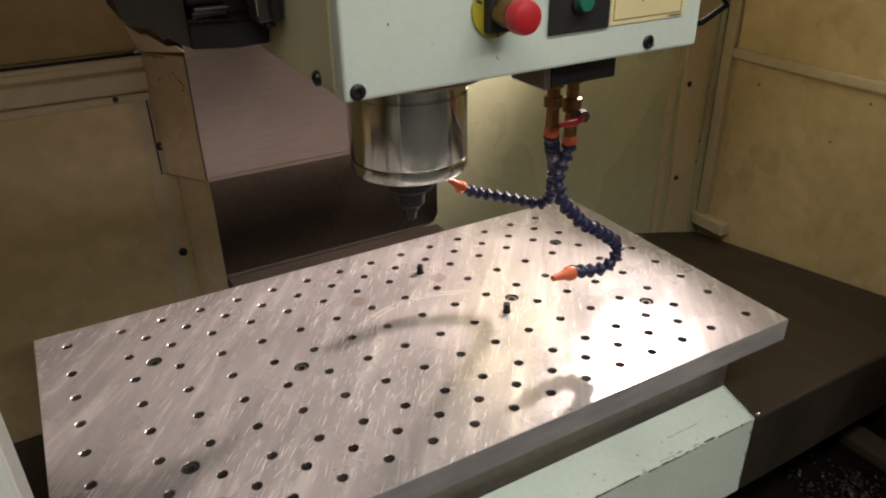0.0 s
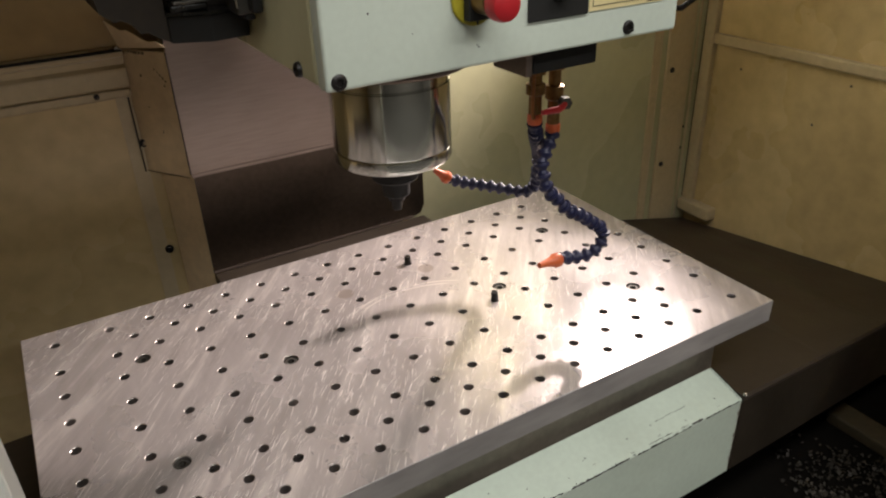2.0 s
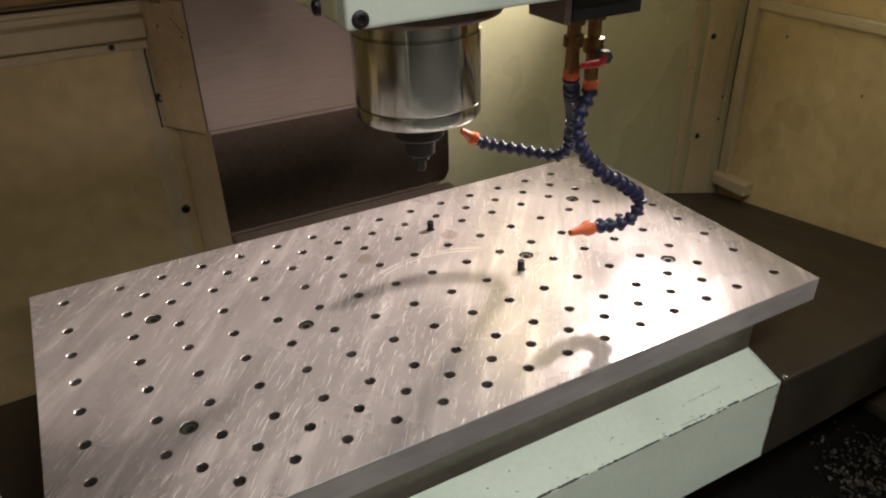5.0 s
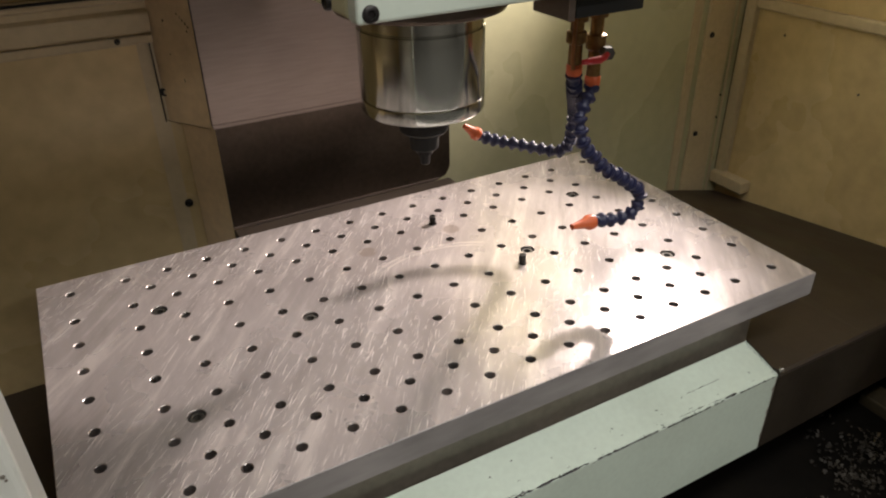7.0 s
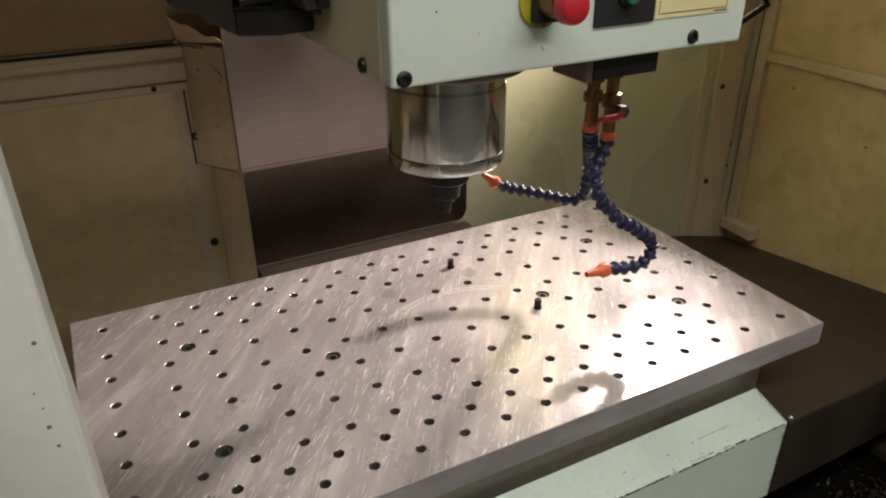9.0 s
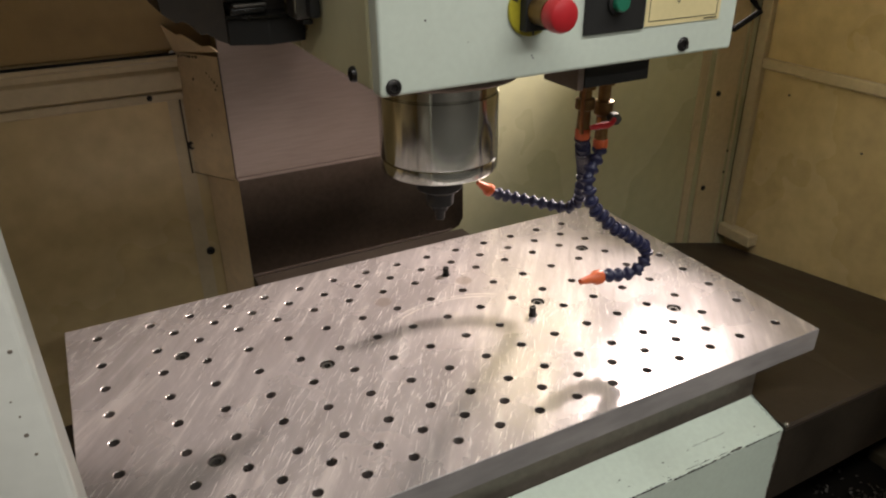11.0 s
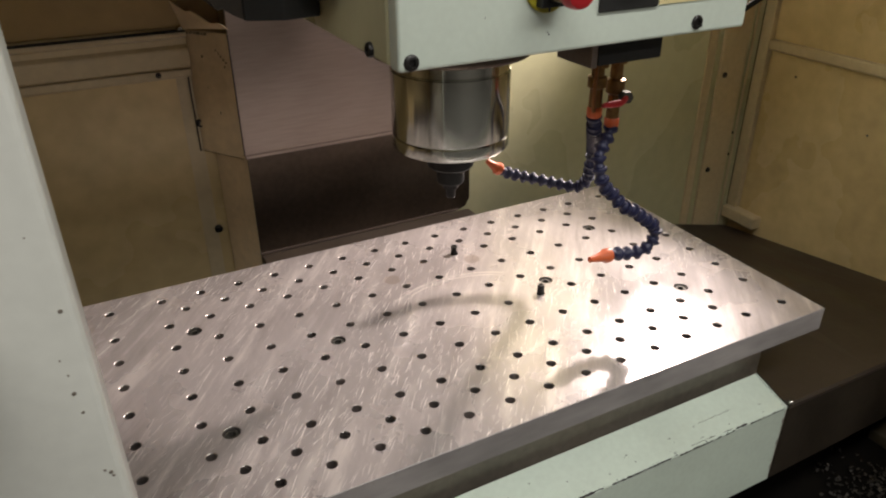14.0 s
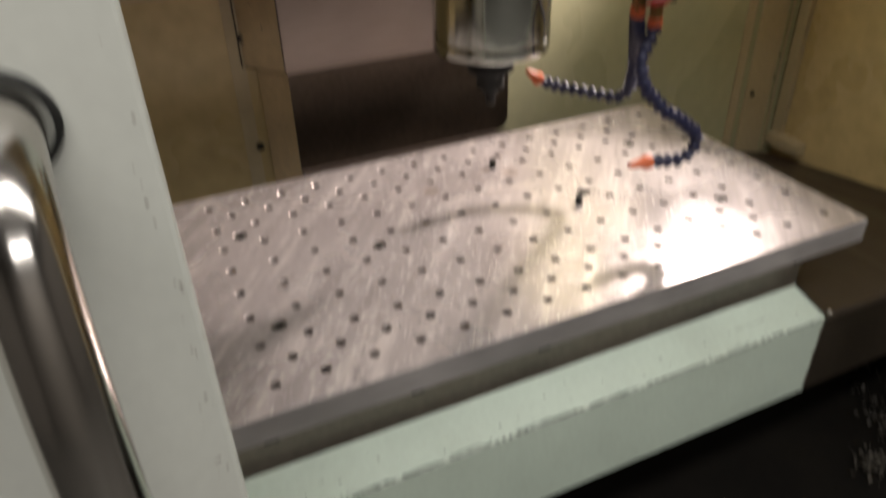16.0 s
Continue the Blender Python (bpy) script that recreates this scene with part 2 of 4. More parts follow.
M_SHOP = mat("shop_wall_paint", (0.24, 0.222, 0.20), 0.7, 0.0, 0.1, 1, 30, 0.02)
M_CONCRETE = mat("shop_concrete", (0.12, 0.115, 0.105), 0.7, 0.0, 0.2, 1.5, 40, 0.05, stain=0.2)

# ---------------------------------------------------------------- mesh helpers


def part(name, bm, material, parent=None, label="", smooth=False):
    """Link a bmesh as one mesh object, under a thing or a part."""
    me = bpy.data.meshes.new(name)
    bmesh.ops.recalc_face_normals(bm, faces=bm.faces)
    bm.to_mesh(me)
    bm.free()
    for mm in (material if isinstance(material, (list, tuple)) else (material,)):
        me.materials.append(mm)
    if smooth:
        me.shade_smooth()
        me.set_sharp_from_angle(angle=radians(35))
    ob = new(name, me)
    if parent:
        ob.parent = parent
    if label:
        ob["label"] = label
    return ob


def thing(name, label, category, at=(0, 0, 0), group="", kind=""):
    """An Empty at the base of a thing; its parts are built in world coordinates."""
    ob = new(name)
    ob.empty_display_size = 0.02
    return tagged(ob, label, category, group, kind)


def box(bm, x0, x1, y0, y1, z0, z1, bevel=0.0, seg=2, m=None):
    r = bmesh.ops.create_cube(bm, size=1)
    mm = Matrix.Translation(((x0 + x1) / 2, (y0 + y1) / 2, (z0 + z1) / 2)) @ Matrix.Diagonal((x1 - x0, y1 - y0, z1 - z0, 1))
    bmesh.ops.transform(bm, matrix=mm, verts=r["verts"])
    if bevel:
        edges = {e for v in r["verts"] for e in v.link_edges}
        bv = bmesh.ops.bevel(bm, geom=list(edges), offset=bevel, segments=seg, affect="EDGES", profile=0.5)
        verts = list({v for f in bv["faces"] for v in f.verts} | {v for v in r["verts"] if v.is_valid})
    else:
        verts = r["verts"]
    if m is not None:
        bmesh.ops.transform(bm, matrix=m, verts=verts)
    return bm


def boxed(*a, **k):
    return box(bmesh.new(), *a, **k)


def prism(bm, pts, x0, x1):
    """A (y, z) outline swept along x."""
    a = [bm.verts.new((x0, y, z)) for y, z in pts]
    b = [bm.verts.new((x1, y, z)) for y, z in pts]
    k = len(pts)
    bm.faces.new(a)
    bm.faces.new(b[::-1])
    for i in range(k):
        bm.faces.new((a[i], b[i], b[(i + 1) % k], a[(i + 1) % k]))
    return bm


def column(bm, pts, z0, z1):
    """An (x, y) outline raised along z."""
    a = [bm.verts.new((x, y, z0)) for x, y in pts]
    b = [bm.verts.new((x, y, z1)) for x, y in pts]
    k = len(pts)
    bm.faces.new(a)
    bm.faces.new(b[::-1])
    for i in range(k):
        bm.faces.new((a[i], b[i], b[(i + 1) % k], a[(i + 1) % k]))
    return bm


def lathe(bm, profile, m=None, segs=32):
    """Turn a (radius, height) profile about z; radius 0 closes it."""
    rings, made = [], []
    for r, z in profile:
        if r <= 1e-6:
            ring = [bm.verts.new((0, 0, z))]
        else:
            ring = [bm.verts.new((r * math.cos(2 * math.pi * i / segs), r * math.sin(2 * math.pi * i / segs), z)) for i in range(segs)]
        rings.append(ring)
        made += ring
    for a, b in zip(rings, rings[1:]):
        for i in range(segs):
            j = (i + 1) % segs
            if len(a) == 1 and len(b) == 1:
                continue
            if len(a) == 1:
                bm.faces.new((a[0], b[i], b[j]))
            elif len(b) == 1:
                bm.faces.new((a[i], a[j], b[0]))
            else:
                bm.faces.new((a[i], a[j], b[j], b[i]))
    if m is not None:
        bmesh.ops.transform(bm, matrix=m, verts=made)
    return bm


def along(p, q, spin=0):
    """Pose at p whose z axis points to q."""
    d = Vector(q) - Vector(p)
    return Matrix.Translation(p) @ d.to_track_quat("Z", "Y").to_matrix().to_4x4() @ Matrix.Rotation(spin, 4, "Z")


def curve_points(ctrl, step):
    """Points at even steps along a smooth curve through ctrl."""
    c = [Vector(p) for p in ctrl]
    c = [2 * c[0] - c[1], *c, 2 * c[-1] - c[-2]]
    fine = []
    for i in range(1, len(c) - 2):
        for k in range(40):
            t = k / 40
            a, b, d, e = c[i - 1], c[i], c[i + 1], c[i + 2]
            fine.append(0.5 * (2 * b + (d - a) * t + (2 * a - 5 * b + 4 * d - e) * t * t + (3 * b - a - 3 * d + e) * t ** 3))
    fine.append(c[-2])
    out, left = [fine[0]], step
    for a, b in zip(fine, fine[1:]):
        seg = (b - a).length
        pos = 0.0
        while seg - pos >= left:
            pos += left
            out.append(a.lerp(b, pos / seg))
            left = step
        left -= seg - pos
    return out


def tube(bm, pts, r, segs=16, cap=True):
    pts = [Vector(p) for p in pts]
    rings = []
    up = Vector((0.13, 0.31, 0.94))
    for i, p in enumerate(pts):
        d = (pts[min(i + 1, len(pts) - 1)] - pts[max(i - 1, 0)]).normalized()
        u = (up - d * up.dot(d)).normalized()
        up = u
        v = d.cross(u)
        rr = r[i] if isinstance(r, (list, tuple)) else r
        rings.append([bm.verts.new(p + rr * (math.cos(2 * math.pi * k / segs) * u + math.sin(2 * math.pi * k / segs) * v)) for k in range(segs)])
    for a, b in zip(rings, rings[1:]):
        for k in range(segs):
            j = (k + 1) % segs
            bm.faces.new((a[k], a[j], b[j], b[k]))
    if cap:
        bm.faces.new(rings[0][::-1])
        bm.faces.new(rings[-1])
    return bm


def bolt_head(bm, m, r=0.006, h=0.004):
    """Button head with a hexagon socket."""
    lathe(bm, [(0, -0.001), (r, -0.001), (r, h * 0.35), (r * 0.86, h * 0.8), (r * 0.6, h), (r * 0.48, h)], m, 20)
    lathe(bm, [(r * 0.48, h), (r * 0.46, h * 0.3), (0, h * 0.3)], m, 6)
    return bm


def bolt(name, at, toward, r, h, material, label, category="bolt", group=""):
    ob = part(name, bolt_head(bmesh.new(), along(at, toward), r, h), material, smooth=True)
    return tagged(ob, label, category, group)


def holed_sheet(bm, x0, x1, y0, y1, z, holes, segs):
    """A flat sheet with round holes; gives back the rim of each hole."""
    edges = []

    def loop(pts):
        vs = [bm.verts.new((x, y, z)) for x, y in pts]
        for a, b in zip(vs, vs[1:] + vs[:1]):
            edges.append(bm.edges.new((a, b)))
        return vs

    n = 24
    rim = [(x0 + (x1 - x0) * i / n, y0) for i in range(n)] + [(x1, y0 + (y1 - y0) * i / 12) for i in range(12)]
    rim += [(x1 - (x1 - x0) * i / n, y1) for i in range(n)] + [(x0, y1 - (y1 - y0) * i / 12) for i in range(12)]
    outer = loop(rim)
    rims = [loop([(x + r * math.cos(2 * math.pi * k / segs), y + r * math.sin(2 * math.pi * k / segs)) for k in range(segs)]) for x, y, r in holes]
    bmesh.ops.triangle_fill(bm, edges=edges, use_beauty=True, use_dissolve=False)
    return outer, rims


# ---------------------------------------------------------------- setting: shop and enclosure
def setting(name, bm, material, label, smooth=False):
    return tagged(part(name, bm, material, smooth=smooth), label, name.split("_")[0], kind="structure")


# unseen panel, added to keep light off the chip tray
setting("front_sill", boxed(-1.12, 1.03, -0.62, -0.60, 0.0, 0.62), M_DOOR, "unseen grey-green panel under the opening, added to shade the tray")
setting("floor", boxed(-3, 3.2, -4, 2.0, -0.05, 0.0), M_CONCRETE, "grey concrete workshop floor under the machine")
setting("ceiling", boxed(-3, 3.2, -4, 2.0, 3.0, 3.05), M_SHOP, "plain pale workshop ceiling")
setting("wall_west", boxed(-3.1, -3, -4, 2.0, 0, 3.0), M_SHOP, "plain workshop wall")
setting("wall_east", boxed(3.2, 3.3, -4, 2.0, 0, 3.0), M_SHOP, "plain workshop wall")
setting("wall_south", boxed(-3, 3.2, -4.1, -4, 0, 3.0), M_SHOP, "plain workshop wall behind the camera")
setting("wall_north", boxed(-3, 3.2, 2.0, 2.1, 0, 3.0), M_SHOP, "plain workshop wall behind the machine")

YL, YR, XR, XL = 0.47, 0.42, 1.012, -0.95
bm = boxed(XL, -0.10, YL, YL + 0.02, 0.35, 2.0)
setting("wall_back_left", bm, M_WALL, "cream enamelled back panel of the machine enclosure, oil stained")
bm = boxed(0.10, XR + 0.02, YR, YR + 0.02, 0.35, 2.0)
setting("wall_back_right", bm, M_BACK, "cream enamelled back panel beside the column")
bm = boxed(XR, XR + 0.02, -0.55, YR - 0.002, 0.35, 2.0)
setting("wall_right", bm, M_WALL, "yellowed cream side panel of the enclosure with a raised frame")
# header, front right panel and top: unseen, added to block the tubes' light
setting("wall_front_header", boxed(XL, XR + 0.02, -0.423, -0.403, 1.90, 2.0), M_DOOR, "unseen grey-green panel above the opening, added to block ceiling light")
setting("wall_front_right", boxed(0.62, XR - 0.001, -0.452, -0.425, 0.35, 1.895), M_DOOR, "unseen grey-green panel at the front right, added to shade that side")
setting("ceiling_enclosure", boxed(XL - 0.02, XR + 0.02, -0.423, YL + 0.02, 2.0005, 2.02), M_WALL, "unseen cream top of the enclosure, added to keep its upper walls dark")
bm = boxed(XL - 0.02, XL, -0.42, YL + 0.02, 0.35, 2.0)
setting("wall_left", bm, M_WALL, "cream side panel of the machine enclosure")

# raised trims of the back and side panels
def trim(name, bm, label):
    return tagged(part(name, bm, M_TRIM), label, "trim", kind="structure")


rail = [(0.0005, 1.241), (0.016, 1.241), (0.017, 1.239), (0.017, 1.235), (0.007, 1.231), (0.007, 1.222), (0.014, 1.217), (0.015, 1.214), (0.015, 1.192), (0.013, 1.189), (0.0005, 1.187)]
trim("trim_back_rail", prism(bmesh.new(), [(YL - d, z) for d, z in rail], XL, -0.204), "raised grooved cream rail along the back panel")
bm = boxed(XL, -0.204, YL - 0.009, YL - 0.0005, 1.172, 1.1855, 0.003)
trim("trim_back_lip", bm, "narrow lower lip under the back rail")
bm = boxed(-0.228, -0.204, YL - 0.0014, YL - 0.0005, 0.36, 1.1715)
trim("trim_back_stile", bm, "upright cream edge strip beside the column cover")
tagged(part("trim_back_seam", boxed(XL, -0.204, YL - 0.0165, YL - 0.0005, 1.2415, 1.2428), M_BLACK), "thin black strip along the seam above the back rail", "trim", kind="structure")
bm = boxed(XL, -0.15, YL - 0.006, YL - 0.0005, 1.2465, 1.98, 0.002)
tagged(part("trim_upper_panel", bm, M_BROWN), "brown upper panel above the back rail", "trim", kind="structure")
bm = boxed(0.885, 0.962, YR - 0.007, YR - 0.0005, 0.36, 1.98, 0.003)
trim("trim_corner_strip", bm, "vertical screwed cover strip beside the corner")
bm = boxed(0.846, 0.868, YR - 0.003, YR - 0.0005, 0.36, 1.98, 0.003)
trim("trim_rib", bm, "narrow vertical rib pressed in the back panel")
bm = boxed(0.974, 0.981, YR - 0.004, YR - 0.0005, 0.36, 1.98, 0.002)
trim("trim_corner_bead", bm, "thin vertical bead at the corner")
bm = boxed(XR - 0.016, XR - 0.0005, -0.54, YR - 0.03, 1.094, 1.117, 0.004)
trim("trim_side_rail", bm, "raised horizontal cream rail on the side panel")
bm = boxed(XR - 0.016, XR - 0.0005, YR - 0.030, YR - 0.0026, 0.7130, 1.98, 0.002)
trim("trim_side_stile", bm, "upright cream frame of the side panel")
tagged(part("trim_corner_seam", boxed(XR - 0.0150, XR - 0.0010, YR - 0.0024, YR - 0.0006, 0.7130, 1.98), M_BLACK), "thin black strip in the corner of the enclosure", "trim", kind="structure")
bm = boxed(XR - 0.030, XR - 0.0005, YR - 0.098, YR - 0.003, 0.684, 0.7125, 0.003)
trim("trim_side_foot", bm, "cream sheet foot under the side panel frame")

for z in (1.045, 0.822):
    bolt("wall_screw", (0.9025, YR - 0.007, z), (0.9025, -1, z), 0.0062, 0.004, M_BLACKSTEEL, "dark oily screw in the cream corner strip", "screw", "wall screws")
for x, y, z in ((-0.203, YL - 0.002, 1.096), (-0.203, YL - 0.002, 0.906)):
    bolt("wall_screw", (x, y, z), (x, -1, z), 0.007, 0.005, M_BLACKSTEEL, "rusty dark screw beside the column cover", "screw", "wall screws")
# dark specks on back and side panels, built as tiny screw heads
for z in (0.900, 0.847):
    bolt("wall_screw", (0.9690, YR - 0.0005, z), (0.9690, -1, z), 0.0030, 0.003, M_BLACKSTEEL, "small dark speck beside the corner strip, built as a screw head", "screw", "wall screws")
for y, z in ((0.318, 1.049), (0.068, 1.068), (0.129, 0.975)):
    bolt("wall_screw", (XR, y, z), (-1, y, z), 0.0024, 0.002, M_WORN, "tiny dark speck on the side panel, built as a screw head", "screw", "wall screws")
bolt("wall_screw", (-0.253, YL - 0.009, 1.1800), (-0.253, -1, 1.1800), 0.0042, 0.003, M_BLACKSTEEL, "small rusty screw in the rail lip", "screw", "wall screws")

# ---------------------------------------------------------------- column cover and rear way cover
cover = thing("column_cover", "brushed stainless cover of the machine column with cream bent side", "machine cover")
part("front_panel", boxed(-0.155, 0.30, 0.395, 0.401, 1.050, 1.62, 0.001), M_STAINLESS, cover)
bm = column(bmesh.new(), [(-0.1555, 0.3945), (-0.1555, 0.402), (-0.203, 0.4775), (-0.208, 0.4725)], 1.050, 1.243)
part("side_panel", bm, M_FLANK, cover, "cream enamelled bent side panel")


def flank(u, z, off=0.0):
    """A point on the cream flank: u from its back (0) to its front edge (1), off metres proud of it."""
    return Vector((-0.2080 + 0.0525 * u - off * 0.83, 0.4725 - 0.0780 * u - off * 0.56, z))


bm = bmesh.new()
torn = ((0.00, 1.2435), (1.08, 1.2520), (1.02, 1.2555), (0.92, 1.2600), (0.76, 1.2580), (0.70, 1.2600), (0.52, 1.2690), (0.40, 1.2735), (0.28, 1.2720), (0.20, 1.2760), (0.00, 1.2860))
a = [bm.verts.new(flank(u, z, 0.003 + 0.25 * (z - 1.2435))) for u, z in torn]
b = [bm.verts.new(flank(u, z, 0.001 + 0.25 * (z - 1.2435))) for u, z in torn]
bm.faces.new(a)
bm.faces.new(b[::-1])
for i in range(len(torn)):
    j = (i + 1) % len(torn)
    bm.faces.new((a[i], b[i], b[j], a[j]))
part("upper_flap", bm, M_FLANK, cover, "cream flap above the bend with a torn edge")
bm = bmesh.new()
rng = random.Random(3)
spots = [(0.72 + 0.045 * k + rng.uniform(-0.01, 0.01), 1.218 - 0.0042 * k) for k in range(5)] + [(0.86, 1.1945), (0.40, 1.206), (0.42, 1.158), (0.62, 1.121)]
spots += [(0.16 + 0.05 * k + rng.uniform(-0.01, 0.01), 1.2395 + rng.uniform(-0.001, 0.001)) for k in range(9)]
for u, z in spots:
    w, hgt = rng.uniform(0.008, 0.020), rng.uniform(0.0010, 0.0026)
    bm.faces.new([bm.verts.new(flank(u + i * w, z + j * hgt, 0.0016)) for i, j in ((-1, -1), (1, -0.7), (0.8, 1), (-0.7, 0.8))])
tagged(part("rust_flecks", bm, M_WORN, cover), "rusty flecks in the enamel", kind="stuff")
part("flap_nut", bolt_head(bmesh.new(), along((-0.2105, 0.462, 1.2445), (-0.2105, -1, 1.2445)), 0.005, 0.005), M_CHROME, cover, "bright nut", True)
part("corner_seam", boxed(-0.1565, -0.1548, 0.3930, 0.3942, 1.0555, 1.2430), M_DARKBROWN, cover, "dark corner seam")
# strip coloured dark for the shadow line between flank and wall
part("wall_shadow_line", boxed(-0.2108, -0.2088, YL - 0.0050, YL - 0.0016, 1.0500, 1.1710), M_DARKBROWN, cover, "dark strip painted as the shadow line beside the wall")
bm = bmesh.new()
for u0, u1 in ((0.02, 0.34), (0.34, 0.68), (0.68, 0.99)):
    sag = 0.0006 * math.sin(u0 * 9)
    bm.faces.new([bm.verts.new(flank(u, z, 0.0017)) for u, z in ((u0, 1.0502 + sag), (u1, 1.0500 - sag), (u1, 1.0508 - sag), (u0, 1.0512 + sag))])
part("crease", bm, M_DARKBROWN, cover, "thin dark line where the side panel is bent")
part("hem", boxed(-0.1540, 0.30, 0.3925, 0.3945, 1.050, 1.055), M_STAINLESS, cover)

rear = thing("rear_way_cover", "dark sheet cover on the machine column behind the table", "way cover")
bm = bmesh.new()
outline = [(-0.1500, 1.0495), (-0.1500, 0.871), (0.233, 0.871), (0.249, 0.876), (0.258, 0.892), (0.258, 1.0495)]
a = [bm.verts.new((x, 0.405, z)) for x, z in outline]
b = [bm.verts.new((x, 0.421, z)) for x, z in outline]
bm.faces.new(a)
bm.faces.new(b[::-1])
for i in range(len(outline)):
    j = (i + 1) % len(outline)
    bm.faces.new((a[i], b[i], b[j], a[j]))
part("panel", bm, M_DARKCOVER, rear)
bm = column(bmesh.new(), [(-0.1505, 0.4045), (-0.1505, 0.412), (-0.181, 0.4685), (-0.187, 0.4655)], 0.760, 1.0495)
part("side_panel", bm, M_FLANK, rear, "cream enamelled bent side panel")
part("hem", boxed(-0.150, 0.233, 0.4025, 0.4045, 0.871, 0.8745), M_STAINLESS, rear, "bright worn lower hem")
part("base", boxed(-0.1495, 0.256, 0.409, 0.419, 0.52, 0.8395), M_DARKCOVER, rear)
part("ledge", boxed(-0.150, 0.256, 0.330, 0.4040, 0.8400, 0.8700, 0.002), M_WAY, rear, "brownish iron ledge under the sheet cover")

# ---------------------------------------------------------------- tooling plate
P = 0.0508
TOP, THICK = 0.95, 0.032
EDGE = 1.27 * P
cols = [-6.5 * P - EDGE, *((i - 6.5) * P for i in range(14)), 6.5 * P + EDGE]
rows = [-2.5 * P - EDGE, *((i - 2.5) * P for i in range(6)), 2.5 * P + EDGE]
RS, RB = 0.0054, 0.0090
holes = [(x, y, RS + 0.0007) for x in cols for y in rows]
holes += [((i - 6) * P, s * (2.5 * P + EDGE / 2), RS + 0.0007) for i in range(13) for s in (-1, 1)]
bigs = [(-6 * P, 2 * P), (-6 * P, -2 * P), (-3 * P, 0), (3 * P, 0), (6 * P, 2 * P), (6 * P, -2 * P)]
small_count = len(holes)
holes += [(x, y, RB + 0.0006) for x, y in bigs]
X0, X1, Y0, Y1 = -8.5 * P, 8.5 * P, -4.5 * P, 4.5 * P
plate = thing("fixture_plate", "milled steel fixture plate with rows of threaded holes on the table", "fixture plate")
SEG = 18
bm = bmesh.new()
C = 0.0007
outer, rims = holed_sheet(bm, X0 + C, X1 - C, Y0 + C, Y1 - C, TOP, holes, SEG)
side = [bm.verts.new((v.co.x + math.copysign(C, v.co.x) * (abs(abs(v.co.x) - (X1 - C)) < 1e-5), v.co.y + math.copysign(C, v.co.y) * (abs(abs(v.co.y) - (Y1 - C)) < 1e-5), TOP - C)) for v in outer]
foot = [bm.verts.new((v.co.x, v.co.y, TOP - THICK)) for v in side]
n = len(outer)
faces_side = []
for i in range(n):
    j = (i + 1) % n
    faces_side.append(bm.faces.new((outer[i], outer[j], side[j], side[i])))
    faces_side.append(bm.faces.new((side[i], side[j], foot[j], foot[i])))
bm.faces.new(foot[::-1])
faces_hole = []
for k, (rim, (x, y, r)) in enumerate(zip(rims, holes)):
    small = k < small_count
    steps = [(RS, 0.0008), (RS, 0.020)] if small else [(RB, 0.0007), (RB, 0.012)]
    prev = rim
    for rad, dep in steps:
        ring = [bm.verts.new((x + (v.co.x - x) * rad / r, y + (v.co.y - y) * rad / r, TOP - dep)) for v in rim]
        for i in range(SEG):
            j = (i + 1) % SEG
            faces_hole.append(bm.faces.new((prev[i], prev[j], ring[j], ring[i])))
        prev = ring
    faces_hole.append(bm.faces.new(prev))
for f in faces_side:
    f.material_index = 1
for f in faces_hole:
    f.material_index = 2
body = part("plate", bm, (M_PLATE, M_PLATE_SIDE, M_HOLE), plate)
bm = bmesh.new()
rng = random.Random(17)
for _ in range(42):
    x = rng.uniform(X0 + 0.02, X0 + 0.60)
    w, dep, up = rng.uniform(0.0006, 0.0022), rng.uniform(0.0015, 0.0055), rng.uniform(0.0006, 0.0022)
    lean = rng.uniform(-0.001, 0.001)
    q = [(x - w, Y0 - 0.0002, TOP - 0.0006), (x + lean, Y0 - 0.0002, TOP - dep), (x + w, Y0 - 0.0002, TOP - 0.0006), (x + w * 0.6, Y0 + C + up, TOP + 0.0002), (x - w * 0.5, Y0 + C + up * 0.6, TOP + 0.0002)]
    bm.faces.new([bm.verts.new(v) for v in q])
tagged(part("edge_nicks", bm, M_CHROME, body), "bright nicks along the plate's edge", kind="stuff")

for x, y in bigs:
    bm = lathe(bmesh.new(), [(0, -0.0118), (0.0076, -0.0118), (0.0076, -0.0032), (0.0070, -0.0024), (0.0042, -0.0024)], Matrix.Translation((x, y, TOP)), 20)
    lathe(bm, [(0.0042, -0.0024), (0.0040, -0.009), (0, -0.009)], Matrix.Translation((x, y, TOP)), 6)
    tagged(part("socket_screw", bm, M_WORN, smooth=True), "dark steel socket head screw sunk in the plate", "screw", "plate fixing screws")


def pin(x, y, tilt, turn):
    prof = [(0, 0), (0.0046, 0), (0.0046, 0.004)]
    for k in range(4):
        prof += [(0.0043, 0.0052 + 0.0028 * k), (0.0049, 0.0064 + 0.0028 * k)]
    prof += [(0.0046, 0.0170), (0.0020, 0.0172), (0.0018, 0.0160), (0, 0.0160)]
    ob = part("set_screw", lathe(bmesh.new(), prof, pose(x, y, TOP - 0.0045, tilt, 0, turn), 18), M_BLACKSTEEL, smooth=True)
    return tagged(ob, "black threaded set screw standing in a plate hole", "screw", "set screws")


pin(1.5 * P, 2.5 * P, 0, 20)
pin(2.5 * P, -0.5 * P, 3, 150)

# ---------------------------------------------------------------- machine table and its way covers
table = thing("machine_table", "pale green enamelled machine table with chipped edges under the plate", "machine table")
part("slide", boxed(-0.40, 0.372, -0.198, 0.205, 0.80, TOP - THICK - 0.0005, 0.003), M_RUST, table, "bare brownish iron table body")
